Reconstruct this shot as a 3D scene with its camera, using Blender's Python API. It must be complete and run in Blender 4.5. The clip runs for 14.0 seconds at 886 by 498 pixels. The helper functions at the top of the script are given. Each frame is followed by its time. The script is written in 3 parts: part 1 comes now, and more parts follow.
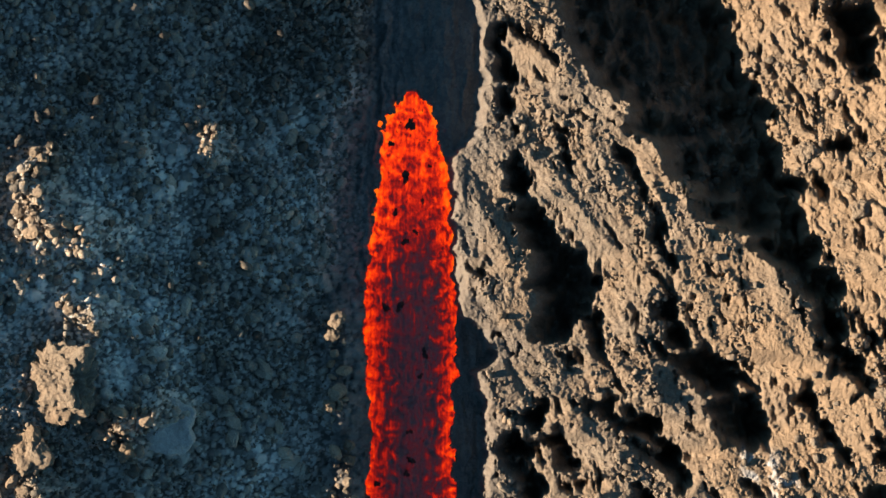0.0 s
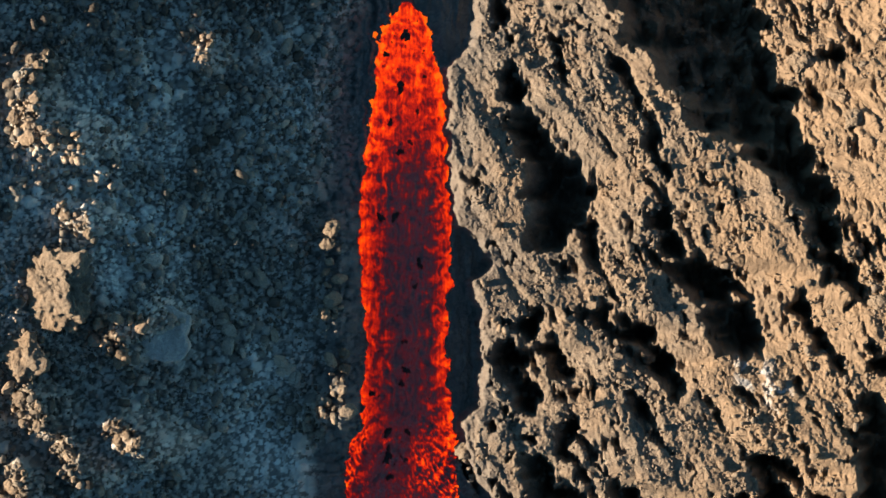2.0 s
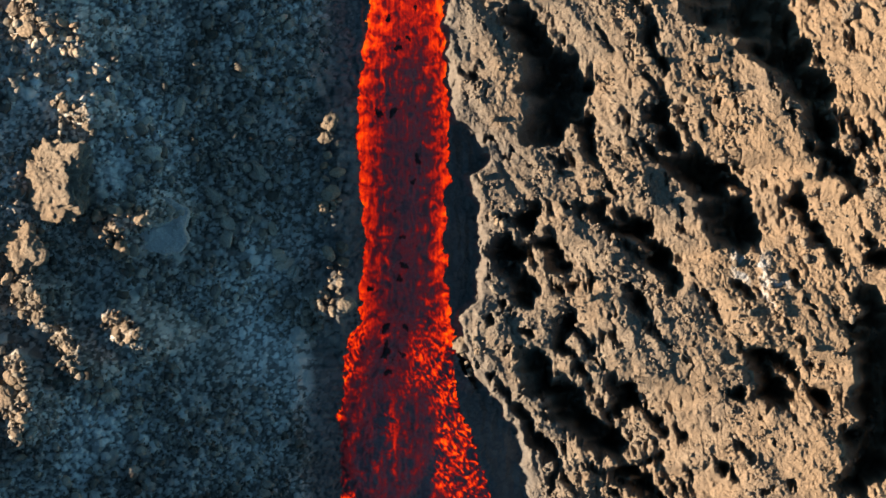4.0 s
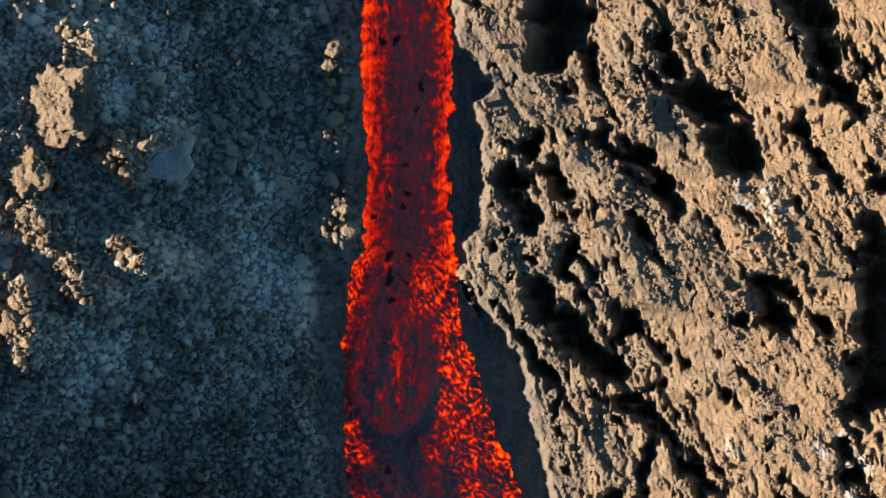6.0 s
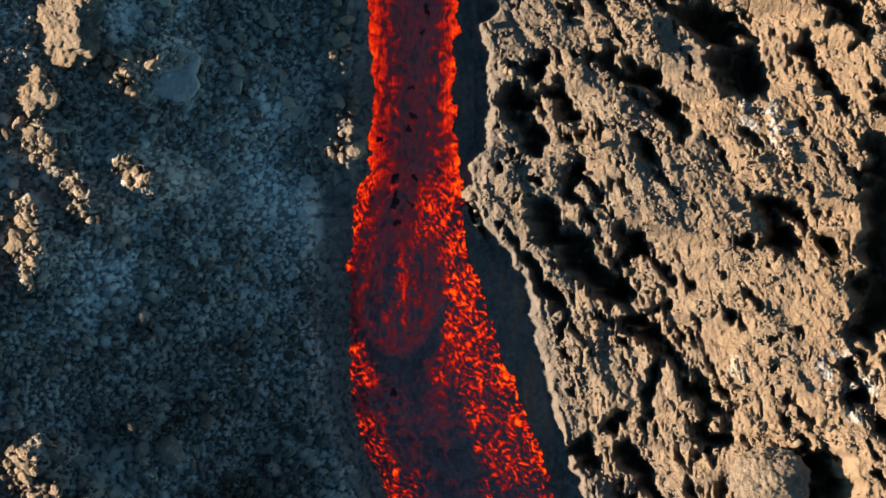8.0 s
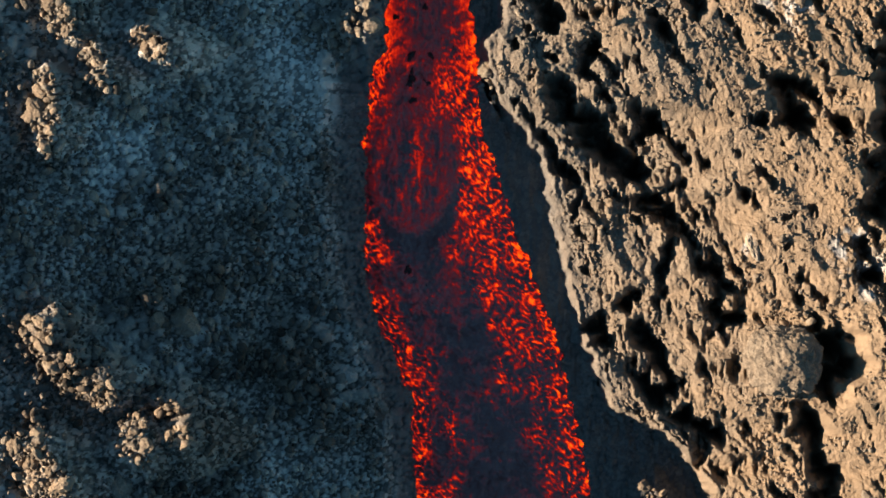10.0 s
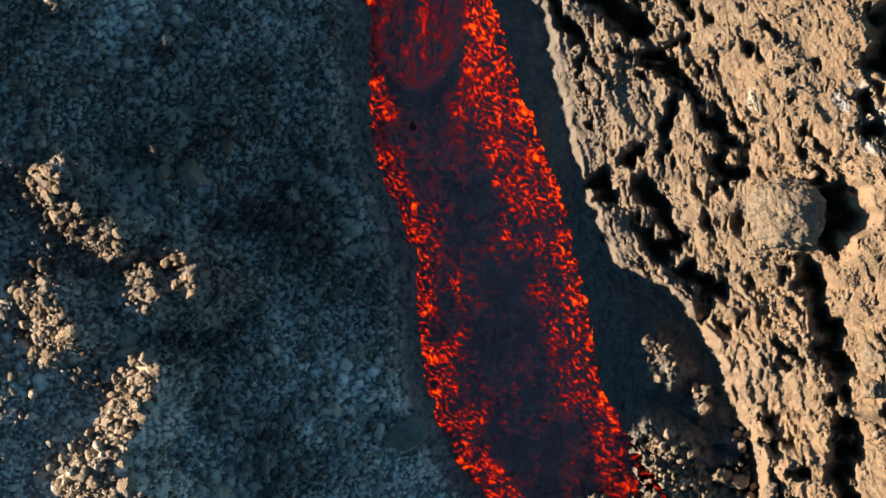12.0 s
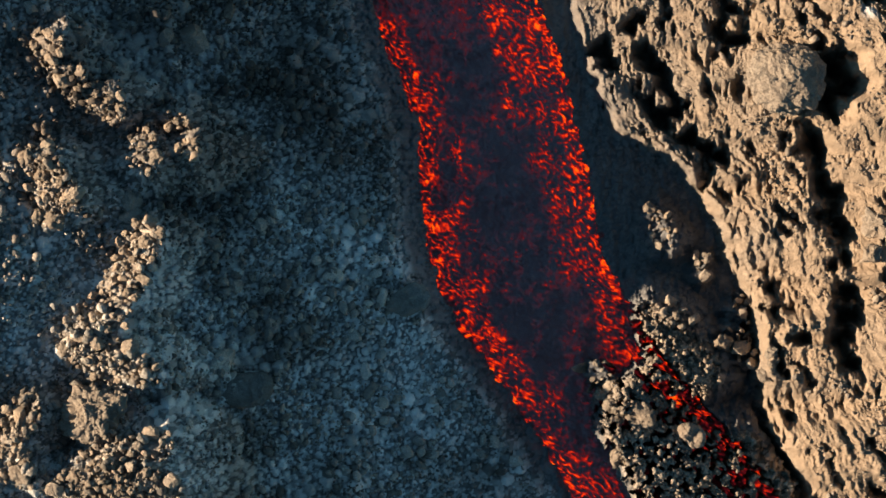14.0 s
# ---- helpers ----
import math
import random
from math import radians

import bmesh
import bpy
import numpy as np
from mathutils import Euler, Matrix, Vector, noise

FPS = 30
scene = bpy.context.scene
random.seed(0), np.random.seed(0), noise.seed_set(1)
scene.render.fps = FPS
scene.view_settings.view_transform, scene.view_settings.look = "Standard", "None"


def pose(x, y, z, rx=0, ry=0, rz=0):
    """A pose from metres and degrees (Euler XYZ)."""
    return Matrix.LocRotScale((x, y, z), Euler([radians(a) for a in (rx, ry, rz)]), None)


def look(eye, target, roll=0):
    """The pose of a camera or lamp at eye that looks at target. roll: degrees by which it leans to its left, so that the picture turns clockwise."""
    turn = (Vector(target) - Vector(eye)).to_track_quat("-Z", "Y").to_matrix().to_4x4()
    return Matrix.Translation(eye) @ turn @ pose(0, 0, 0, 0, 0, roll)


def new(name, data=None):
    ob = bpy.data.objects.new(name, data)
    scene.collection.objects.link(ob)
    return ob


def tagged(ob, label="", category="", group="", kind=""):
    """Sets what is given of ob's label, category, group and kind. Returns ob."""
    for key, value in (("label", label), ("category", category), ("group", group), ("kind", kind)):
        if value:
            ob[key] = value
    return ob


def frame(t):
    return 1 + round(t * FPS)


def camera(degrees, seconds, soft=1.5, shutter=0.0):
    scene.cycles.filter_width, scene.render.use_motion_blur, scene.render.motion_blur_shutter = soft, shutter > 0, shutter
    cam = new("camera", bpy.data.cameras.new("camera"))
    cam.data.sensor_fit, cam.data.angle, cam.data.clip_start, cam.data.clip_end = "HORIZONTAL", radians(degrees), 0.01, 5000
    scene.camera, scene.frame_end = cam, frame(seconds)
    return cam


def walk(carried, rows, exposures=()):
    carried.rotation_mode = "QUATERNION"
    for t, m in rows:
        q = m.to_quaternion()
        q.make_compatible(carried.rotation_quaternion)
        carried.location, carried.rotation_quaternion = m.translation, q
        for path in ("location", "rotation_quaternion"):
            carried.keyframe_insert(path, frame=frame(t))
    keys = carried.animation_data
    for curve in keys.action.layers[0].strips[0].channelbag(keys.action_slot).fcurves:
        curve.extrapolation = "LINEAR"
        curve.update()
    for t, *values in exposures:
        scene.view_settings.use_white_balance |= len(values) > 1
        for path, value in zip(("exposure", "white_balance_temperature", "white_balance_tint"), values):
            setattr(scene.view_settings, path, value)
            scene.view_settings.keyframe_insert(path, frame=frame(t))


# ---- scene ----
cam = camera(14.66, 14.0)
EXPOSURE, KELVIN, TINT = 2.36, 6500, 10
# seconds, place in metres, tilt, lean and turn in degrees
ROWS = [
    (0.0, 0.000, -0.000, 155.45, -0.072, -0.170, 0.00),
    (0.5, 0.030, -0.773, 155.55, -0.074, -0.170, 0.00),
    (1.0, 0.081, -1.770, 155.70, -0.070, -0.170, 0.00),
    (1.5, 0.164, -2.904, 155.83, -0.068, -0.168, 0.00),
    (2.0, 0.245, -4.121, 155.98, -0.068, -0.166, 0.00),
    (2.5, 0.299, -5.446, 156.12, -0.066, -0.168, -0.01),
    (3.0, 0.341, -6.729, 156.25, -0.066, -0.168, -0.01),
    (5.5, 0.239, -11.511, 156.73, -0.060, -0.170, -0.04),
    (6.0, 0.161, -12.256, 156.80, -0.064, -0.172, -0.04),
    (6.5, 0.098, -13.035, 156.87, -0.056, -0.174, -0.05),
    (7.0, 0.070, -13.847, 156.95, -0.058, -0.174, -0.06),
    (7.5, 0.012, -14.774, 157.02, -0.058, -0.176, -0.06),
    (10.0, -0.820, -21.543, 157.62, -0.062, -0.190, 0.46),
    (10.5, -0.900, -23.180, 157.78, -0.060, -0.192, 0.46),
    (11.0, -0.946, -24.862, 157.97, -0.058, -0.190, 0.45),
    (11.5, -0.981, -26.570, 158.15, -0.056, -0.194, 0.44),
    (12.0, -1.005, -28.288, 158.32, -0.054, -0.194, 0.43),
    (12.5, -0.988, -29.944, 158.53, -0.056, -0.194, 0.39),
    (13.0, -1.006, -31.524, 158.70, -0.056, -0.194, 0.36),
    (13.5, -1.048, -33.038, 158.88, -0.050, -0.200, 0.33),
    (14.0, -1.094, -34.516, 159.03, -0.042, -0.206, 0.29),
]
walk(cam, [(t, pose(x, y, z, tilt, lean, turn)) for t, x, y, z, tilt, lean, turn in ROWS], [(0.0, EXPOSURE, KELVIN, TINT), (14.0, EXPOSURE, KELVIN, TINT)])

# ---------------------------------------------------------------- light
SUN_ELEVATION, SUN_SIDE = 16.2, 0.0
world = bpy.data.worlds.new("sky")
scene.world = world
world.use_nodes = True
sky = world.node_tree.nodes.new("ShaderNodeTexSky")
sky.sky_type, sky.sun_disc = "NISHITA", False
sky.sun_elevation, sky.sun_rotation = radians(SUN_ELEVATION), radians(270)
sky.altitude, sky.ozone_density, sky.dust_density = 2500, 2.0, 0.4
tint = world.node_tree.nodes.new("ShaderNodeMix")
tint.data_type, tint.blend_type = "RGBA", "MULTIPLY"
tint.inputs[0].default_value, tint.inputs[7].default_value = 1.0, (0.72, 1.08, 1.0, 1)
world.node_tree.links.new(sky.outputs[0], tint.inputs[6])
world.node_tree.links.new(tint.outputs[2], world.node_tree.nodes["Background"].inputs["Color"])
world.node_tree.nodes["Background"].inputs["Strength"].default_value = 0.0245
sun_data = bpy.data.lights.new("sun", "SUN")
sun_data.energy, sun_data.angle, sun_data.color = 2.9, radians(0.5), (1.0, 0.80, 0.585)
sun = new("sun", sun_data)
to_sun = Vector((-math.cos(radians(SUN_SIDE)), -math.sin(radians(SUN_SIDE)), math.tan(radians(SUN_ELEVATION))))
sun.matrix_world = look(to_sun * 60, (0, 0, 0))

# ---------------------------------------------------------------- materials


class Nodes:
    """Short words for building a node material."""

    def __init__(self, name):
        self.mat = bpy.data.materials.new(name)
        self.mat.use_nodes = True
        self.tree = self.mat.node_tree
        self.bsdf = self.tree.nodes["Principled BSDF"]

    def node(self, kind, **inputs):
        n = self.tree.nodes.new(kind)
        for key, value in inputs.items():
            self.put(n.inputs[key.replace("_", " ")], value)
        return n

    def put(self, socket, value):
        if isinstance(value, bpy.types.NodeSocket):
            self.tree.links.new(value, socket)
        else:
            socket.default_value = value

    def noise(self, vector, scale, detail=4.0, rough=0.6):
        return self.node("ShaderNodeTexNoise", Vector=vector, Scale=scale, Detail=detail, Roughness=rough).outputs[0]

    def ramp(self, fac, stops):
        n = self.node("ShaderNodeValToRGB", Fac=fac)
        while len(n.color_ramp.elements) < len(stops):
            n.color_ramp.elements.new(0.5)
        for e, (p, c) in zip(n.color_ramp.elements, stops):
            e.position, e.color = p, (*c, 1) if len(c) == 3 else c
        return n.outputs[0]

    def mix(self, fac, a, b, blend="MIX"):
        n = self.tree.nodes.new("ShaderNodeMix")
        n.data_type, n.blend_type = "RGBA", blend
        for socket, value in zip((n.inputs[0], n.inputs[6], n.inputs[7]), (fac, a, b)):
            self.put(socket, (*value, 1) if isinstance(value, tuple) and len(value) == 3 else value)
        return n.outputs[2]

    def sum(self, op, a, b):
        n = self.tree.nodes.new("ShaderNodeMath")
        n.operation = op
        self.put(n.inputs[0], a), self.put(n.inputs[1], b)
        return n.outputs[0]

    def attribute(self, name):
        n = self.tree.nodes.new("ShaderNodeAttribute")
        n.attribute_name = name
        return n.outputs["Fac"]

    def bump(self, height, strength, distance):
        n = self.node("ShaderNodeBump", Strength=strength, Distance=distance, Height=height)
        self.put(self.bsdf.inputs["Normal"], n.outputs[0])

    def done(self, color, rough):
        self.put(self.bsdf.inputs["Base Color"], color)
        self.put(self.bsdf.inputs["Roughness"], rough)
        self.put(self.bsdf.inputs["Specular IOR Level"], 0.2)
        return self.mat


def basalt(name, dark, light, stained=False):
    """Weathered basalt: grey-brown, dusty, with rusty patches, fine grain and pits."""
    n = Nodes(name)
    at = n.node("ShaderNodeNewGeometry").outputs["Position"]
    broad, patch, grain = n.noise(at, 0.35, 5), n.noise(at, 1.7, 5), n.noise(at, 14.0, 6, 0.7)
    color = n.mix(n.ramp(grain, [(0.3, (0, 0, 0)), (0.72, (1, 1, 1))]), dark, light)
    color = n.mix(n.sum("MULTIPLY", n.ramp(broad, [(0.42, (0, 0, 0)), (0.7, (1, 1, 1))]), 0.55), color, (0.28, 0.195, 0.125))
    color = n.mix(n.sum("MULTIPLY", n.ramp(patch, [(0.5, (0, 0, 0)), (0.75, (1, 1, 1))]), 0.45), color, (0.34, 0.29, 0.225))
    # uneven tone, random and by northing: varying haze put into the colour
    haze_tone = n.ramp(n.noise(at, 0.16, 3, 0.55), [(0.40, (0.52, 0.50, 0.48)), (0.58, (1.12, 1.12, 1.12))])
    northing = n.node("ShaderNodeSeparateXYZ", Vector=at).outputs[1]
    haze_run = n.sum("ADD", n.sum("MULTIPLY", n.sum("ADD", northing, 48.0), 1 / 62), n.sum("MULTIPLY", n.sum("SUBTRACT", n.noise(at, 0.22, 4), 0.5), 0.30))
    haze_tone = n.mix(1.0, haze_tone, n.ramp(haze_run, [(0.0, (1.0, 1.0, 1.0)), (0.20, (0.95, 0.96, 0.96)), (0.31, (0.48, 0.46, 0.46)), (0.45, (0.56, 0.54, 0.54)), (0.54, (1.12, 1.13, 1.13)), (0.76, (1.08, 1.09, 1.09)), (0.88, (0.58, 0.57, 0.57))]), "MULTIPLY")
    if stained:
        # near slope painted paler grey in place of the haze over it
        color = n.mix(n.sum("MULTIPLY", n.attribute("haze_pale"), 0.72), color, n.mix(1.0, (0.54, 0.53, 0.50), haze_tone, "MULTIPLY"))
        color = n.mix(n.sum("MULTIPLY", n.attribute("rust"), 0.75), color, (0.285, 0.20, 0.128))
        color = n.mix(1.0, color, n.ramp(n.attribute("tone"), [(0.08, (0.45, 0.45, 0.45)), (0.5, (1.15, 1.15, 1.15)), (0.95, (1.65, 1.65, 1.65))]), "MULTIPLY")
        color = n.mix(n.attribute("glaze"), color, n.mix(patch, (0.07, 0.07, 0.07), (0.16, 0.162, 0.165)))
        color = n.mix(n.attribute("sulphate"), color, (0.44, 0.44, 0.435))
    else:
        # slope stones share the painted haze patches
        color = n.mix(1.0, color, haze_tone, "MULTIPLY") if "hazed" in name else color
        lone = n.node("ShaderNodeNewGeometry").outputs["Random Per Island"]
        spread = [(0.0, (0.38, 0.38, 0.38)), (0.6, (1.1, 1.1, 1.1)), (1.0, (1.6, 1.58, 1.55))] if "hazed" in name else [(0.0, (0.7, 0.7, 0.7)), (0.6, (1.05, 1.05, 1.05)), (1.0, (1.25, 1.24, 1.22))]
        color = n.mix(1.0, color, n.ramp(lone, spread), "MULTIPLY")
    cells = n.node("ShaderNodeTexVoronoi", Vector=n.mix(0.06, at, n.node("ShaderNodeTexNoise", Vector=at, Scale=5.0).outputs[1]), Scale=9.0).outputs["Distance"]
    n.bump(n.sum("SUBTRACT", n.sum("ADD", n.sum("MULTIPLY", grain, 1.2), n.sum("MULTIPLY", n.noise(at, 40.0, 4, 0.7), 0.8)), n.sum("MULTIPLY", cells, 1.3)), 0.9, 0.04)
    return n.done(color, 0.95)


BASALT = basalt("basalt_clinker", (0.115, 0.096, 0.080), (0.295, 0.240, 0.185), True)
STONE = basalt("basalt_stone", (0.14, 0.111, 0.085), (0.325, 0.26, 0.195))
CLINKER = basalt("tan_clinker", (0.12, 0.10, 0.082), (0.30, 0.245, 0.19))
GREY_SLAB = basalt("pale_grey_slab", (0.46, 0.44, 0.415), (0.72, 0.69, 0.65))
PALE_STONE = basalt("pale_stone", (0.40, 0.34, 0.27), (0.58, 0.50, 0.40))
# grey slope stone, its colour paled to stand in for haze
HAZED_STONE = basalt("hazed_basalt_stone", (0.205, 0.188, 0.165), (0.45, 0.41, 0.355))


def molten():
    """Lava: glowing orange where the skin is torn, dull red to black where it has cooled."""
    n = Nodes("molten_lava")
    at = n.node("ShaderNodeNewGeometry").outputs["Position"]
    heat = n.attribute("warmth")
    drawn = n.tree.nodes.new("ShaderNodeVectorMath")
    drawn.operation = "MULTIPLY"
    n.put(drawn.inputs[0], at)
    drawn.inputs[1].default_value = (1.25, 0.5, 1.0)
    fine = n.noise(drawn.outputs[0], 7.0, 6, 0.7)
    grit = n.noise(at, 24.0, 4, 0.7)
    heat = n.sum("ADD", heat, n.sum("MULTIPLY", n.sum("SUBTRACT", fine, 0.5), 0.75))
    heat = n.sum("ADD", heat, n.sum("MULTIPLY", n.sum("SUBTRACT", grit, 0.5), 0.35))
    glow = n.ramp(heat, [(0.04, (0.003, 0.0003, 0.0005)), (0.30, (0.055, 0.003, 0.005)), (0.55, (0.42, 0.010, 0.003)), (0.78, (0.95, 0.040, 0.001)), (1.0, (1.0, 0.13, 0.003))])
    n.put(n.bsdf.inputs["Emission Color"], glow)
    n.put(n.bsdf.inputs["Emission Strength"], GLOW)
    n.bump(fine, 0.8, 0.08)
    cold = n.mix(n.sum("MULTIPLY", grit, n.sum("ADD", n.noise(at, 0.9, 4, 0.6), 0.35)), (0.03, 0.029, 0.031), (0.24, 0.235, 0.24))
    return n.done(n.mix(n.ramp(heat, [(0.12, (0, 0, 0)), (0.36, (1, 1, 1))]), cold, (0.02, 0.014, 0.015)), 0.8)


GLOW = 0.24
LAVA = molten()

# ---------------------------------------------------------------- the plan, in metres
LAVA_LEFT = [(-1.25, 13.0), (-1.2, 6.9), (-1.95, 5.84), (-2.16, 4.64), (-2.52, 2.77), (-2.6, 1.16), (-2.86, -0.98), (-3.12, -2.86), (-3.04, -5.0), (-2.86, -7.15), (-2.94, -9.57), (-2.99, -12.28), (-3.67, -13.62), (-3.67, -14.97), (-4.03, -16.32), (-3.95, -18.57), (-4.06, -20.73), (-3.85, -22.9), (-3.47, -24.8), (-2.72, -26.11), (-2.18, -27.73), (-1.51, -28.96), (-1.76, -30.18), (-1.48, -32.64), (-1.23, -34.3), (-0.71, -36.25), (0.37, -38.45), (1.57, -40.09), (3.18, -42.01), (4.52, -44.21), (5.88, -46.42), (8.71, -51.0)]
LAVA_RIGHT = [(-0.58, 13.0), (-0.62, 6.9), (0.11, 5.71), (0.41, 4.38), (0.83, 2.23), (0.88, 0.36), (0.95, -1.25), (1.09, -3.4), (1.01, -5.55), (0.83, -7.7), (0.89, -9.86), (1.13, -12.56), (1.34, -14.99), (1.72, -16.62), (2.29, -18.59), (2.96, -20.49), (3.75, -22.5), (5.07, -25.77), (5.49, -27.68), (6.18, -30.42), (6.59, -32.6), (7.29, -35.67), (8.23, -36.91), (8.91, -38.14), (10.13, -40.07), (12.29, -42.28), (13.92, -44.22), (15.83, -46.6), (18.39, -51.0)]
BANK = [(1.79, 13.0), (1.79, 11.77), (2.13, 8.66), (1.87, 5.29), (0.68, 3.47), (0.83, 2.17), (0.76, 0.35), (1.02, -1.73), (1.2, -3.43), (2.3, -3.9), (2.6, -5.1), (1.75, -5.8), (1.9, -6.6), (2.3, -7.3), (2.15, -9.0), (2.3, -11.0), (1.4, -12.2), (1.35, -13.4), (2.4, -15.27), (3.2, -16.3), (4.1, -17.59), (4.35, -19.05), (5.1, -22.1), (5.43, -23.8), (5.85, -25.21), (6.17, -26.27), (6.94, -28.12), (7.48, -29.18), (8.82, -29.7), (10.43, -30.76), (11.52, -32.35), (12.37, -33.47), (12.78, -35.34), (13.6, -36.68), (13.88, -37.75), (14.17, -40.97), (14.73, -42.85), (16.1, -45.27), (16.65, -46.4), (19.5, -51.0)]
# hollows between the ridges of the far bank: lines of x, y, half width
HOLLOWS_ABOVE = [
    [(7.99, 14.84, 3.57), (9.28, 10.53, 3.44), (11.08, 7.74, 3.19), (12.75, 4.94, 2.55), (14.04, 2.39, 2.04), (15.86, 0.09, 1.15), (17.28, -1.97, 0.82), (17.96, -4.35, 0.66), (19.19, -6.08, 0.41)],
    [(18.79, 10.07, 1.07), (19.5, 7.64, 0.41)],
    [(18.63, 4.7, 0.61)],
    [(2.95, 9.49, 0.36), (3.31, 7.58, 0.51), (3.41, 6.19, 0.36)],
    [(3.54, 3.9, 0.38), (4.18, 1.61, 0.61), (5.2, -0.17, 1.02), (5.97, -1.96, 1.48), (5.26, -3.61, 0.87)],
    [(10.28, -2.6, 0.33), (10.97, -4.16, 0.51), (12.21, -5.73, 0.82), (13.76, -7.63, 1.15), (14.28, -8.5, 0.82)],
    [(13.42, -5.19, 0.33)],
    [(19.1, -3.25, 0.31), (19.62, -4.54, 0.26)],
]
HOLLOWS_MIDDLE = [
    [(7.26, -7.2, 0.31), (8.03, -7.61, 0.51), (9.77, -8.66, 0.48), (11.19, -10.21, 0.56)],
    [(3.55, -8.59, 0.41), (3.85, -9.61, 0.69), (4.14, -11.05, 0.71)],
    [(5.59, -8.65, 0.51), (5.8, -9.85, 0.41)],
    [(4.77, -7.11, 0.26), (4.24, -7.95, 0.41)],
    [(20.08, -9.4, 0.41)],
    [(16.78, -6.84, 0.31), (17.43, -8.39, 0.26)],
    [(14.82, -13.61, 0.23), (15.6, -15.39, 0.82)],
    [(19.82, -11.15, 0.56), (20.35, -13.48, 1.22), (20.41, -16.08, 1.15), (20.1, -18.15, 1.17), (19.63, -19.32, 0.97)],
]
HOLLOWS_BELOW = [
    [(8.82, -19.15, 0.18), (9.99, -19.93, 0.26), (11.03, -20.84, 0.28), (11.76, -21.88, 0.36), (12.59, -23.31, 0.41), (13.5, -24.14, 0.26)],
    [(18.59, -21.13, 0.33), (19.17, -23.08, 0.31)],
    [(8.51, -19.34, 0.18), (9.82, -20.37, 0.23), (11.01, -21.52, 0.28), (11.81, -22.82, 0.28), (12.61, -24.16, 0.46)],
    [(4.71, -14.4, 0.76), (5.93, -15.61, 0.71), (6.62, -16.64, 0.69), (7.66, -17.52, 0.56), (8.54, -18.4, 0.56)],
    [(8.54, -14.92, 0.31), (8.95, -15.79, 0.61), (8.69, -16.44, 0.46)],
    [(10.27, -18.74, 0.56)],
    [(14.12, -15.62, 0.31)],
]
HOLLOWS_LOWEST = [
    [(16.75, -25.6, 0.5), (17.6, -26.6, 0.75), (17.3, -28.0, 0.55)],
    [(8.23, -24.11, 0.36), (9.29, -26.03, 0.43), (10.01, -27.44, 0.33), (10.91, -29.02, 0.28), (11.53, -30.43, 0.23), (11.64, -31.85, 0.18)],
    [(12.46, -24.43, 0.56), (12.58, -25.32, 0.41)],
    [(17.66, -25.85, 0.56), (17.99, -27.16, 0.51)],
    [(16.07, -29.17, 0.66), (16.87, -30.73, 0.31), (17.52, -32.86, 0.61), (17.72, -33.75, 0.56)],
    [(13.04, -27.25, 0.31)],
    [(5.74, -25.39, 0.23), (6.81, -25.02, 0.36), (7.22, -26.24, 0.2)],
    [(14.87, -35.97, 0.2), (14.88, -37.73, 0.41)],
    [(16.13, -38.62, 0.33)],
    [(17.73, -35.43, 0.48), (18.33, -37.14, 0.36), (17.91, -38.61, 0.56), (18.13, -39.77, 0.33)],
]
# mounds of blocks that stand up into the low sun
UPPER_MOUNDS = [
    [(-18.13, 2.87, 0.3), (-16.97, 3.95, 0.38)],
    [(-17.66, 2.18, 0.6), (-17.91, 0.78, 0.54), (-16.98, 0.55, 0.37)],
    [(-15.65, 0.51, 0.36)],
    [(-10.03, 4.94, 0.36), (-10.16, 4.5, 0.33)],
    [(-14.12, -7.83, 0.51), (-13.76, -8.81, 0.43)],
    [(-12.82, -7.46, 0.36)],
    [(-4.29, -7.12, 0.36), (-4.34, -3.62, 0.31)],
    [(-4.05, -9.39, 0.36), (-4.0, -10.55, 0.38)],
    [(-4.36, -11.65, 0.43), (-3.85, -11.42, 0.36)],
    [(-16.31, -2.63, 0.36), (-15.38, -3.24, 0.43)],
    [(-17.95, -10.9, 0.64), (-17.27, -11.96, 0.54)],
    [(-13.87, -12.37, 0.51), (-13.16, -13.05, 0.38)],
    [(-16.23, -12.9, 0.46), (-15.7, -14.22, 0.33)],
    [(-18.19, -14.31, 0.48), (-18.2, -15.84, 0.51), (-17.86, -17.14, 0.36)],
]
LOWER_MOUNDS = [
    [(-18.31, -25.48, 0.69)],
    [(-17.28, -27.1, 0.64), (-16.47, -27.93, 0.36)],
    [(-15.49, -28.34, 0.59)],
    [(-14.01, -29.61, 0.43), (-14.06, -30.56, 0.64)],
    [(-12.55, -28.89, 0.51)],
    [(-12.0, -30.12, 0.56)],
    [(-18.69, -30.82, 0.76), (-17.94, -32.02, 1.07), (-18.2, -33.23, 0.48)],
    [(-14.06, -34.19, 0.84), (-14.63, -35.59, 0.87), (-15.4, -37.25, 0.92), (-16.92, -38.93, 0.97), (-15.63, -39.49, 1.02), (-13.98, -40.21, 0.76)],
    [(-13.28, -43.45, 0.64), (-14.75, -44.37, 1.53), (-15.97, -46.02, 2.04), (-14.26, -46.14, 2.04)],
    [(-20.06, -43.34, 0.69), (-19.24, -41.93, 0.69)],
    [(-18.33, -26.22, 0.56)],
    [(-19.94, -44.79, 0.48), (-19.23, -45.02, 0.48)],
]
LIT_MOUNDS = UPPER_MOUNDS + LOWER_MOUNDS
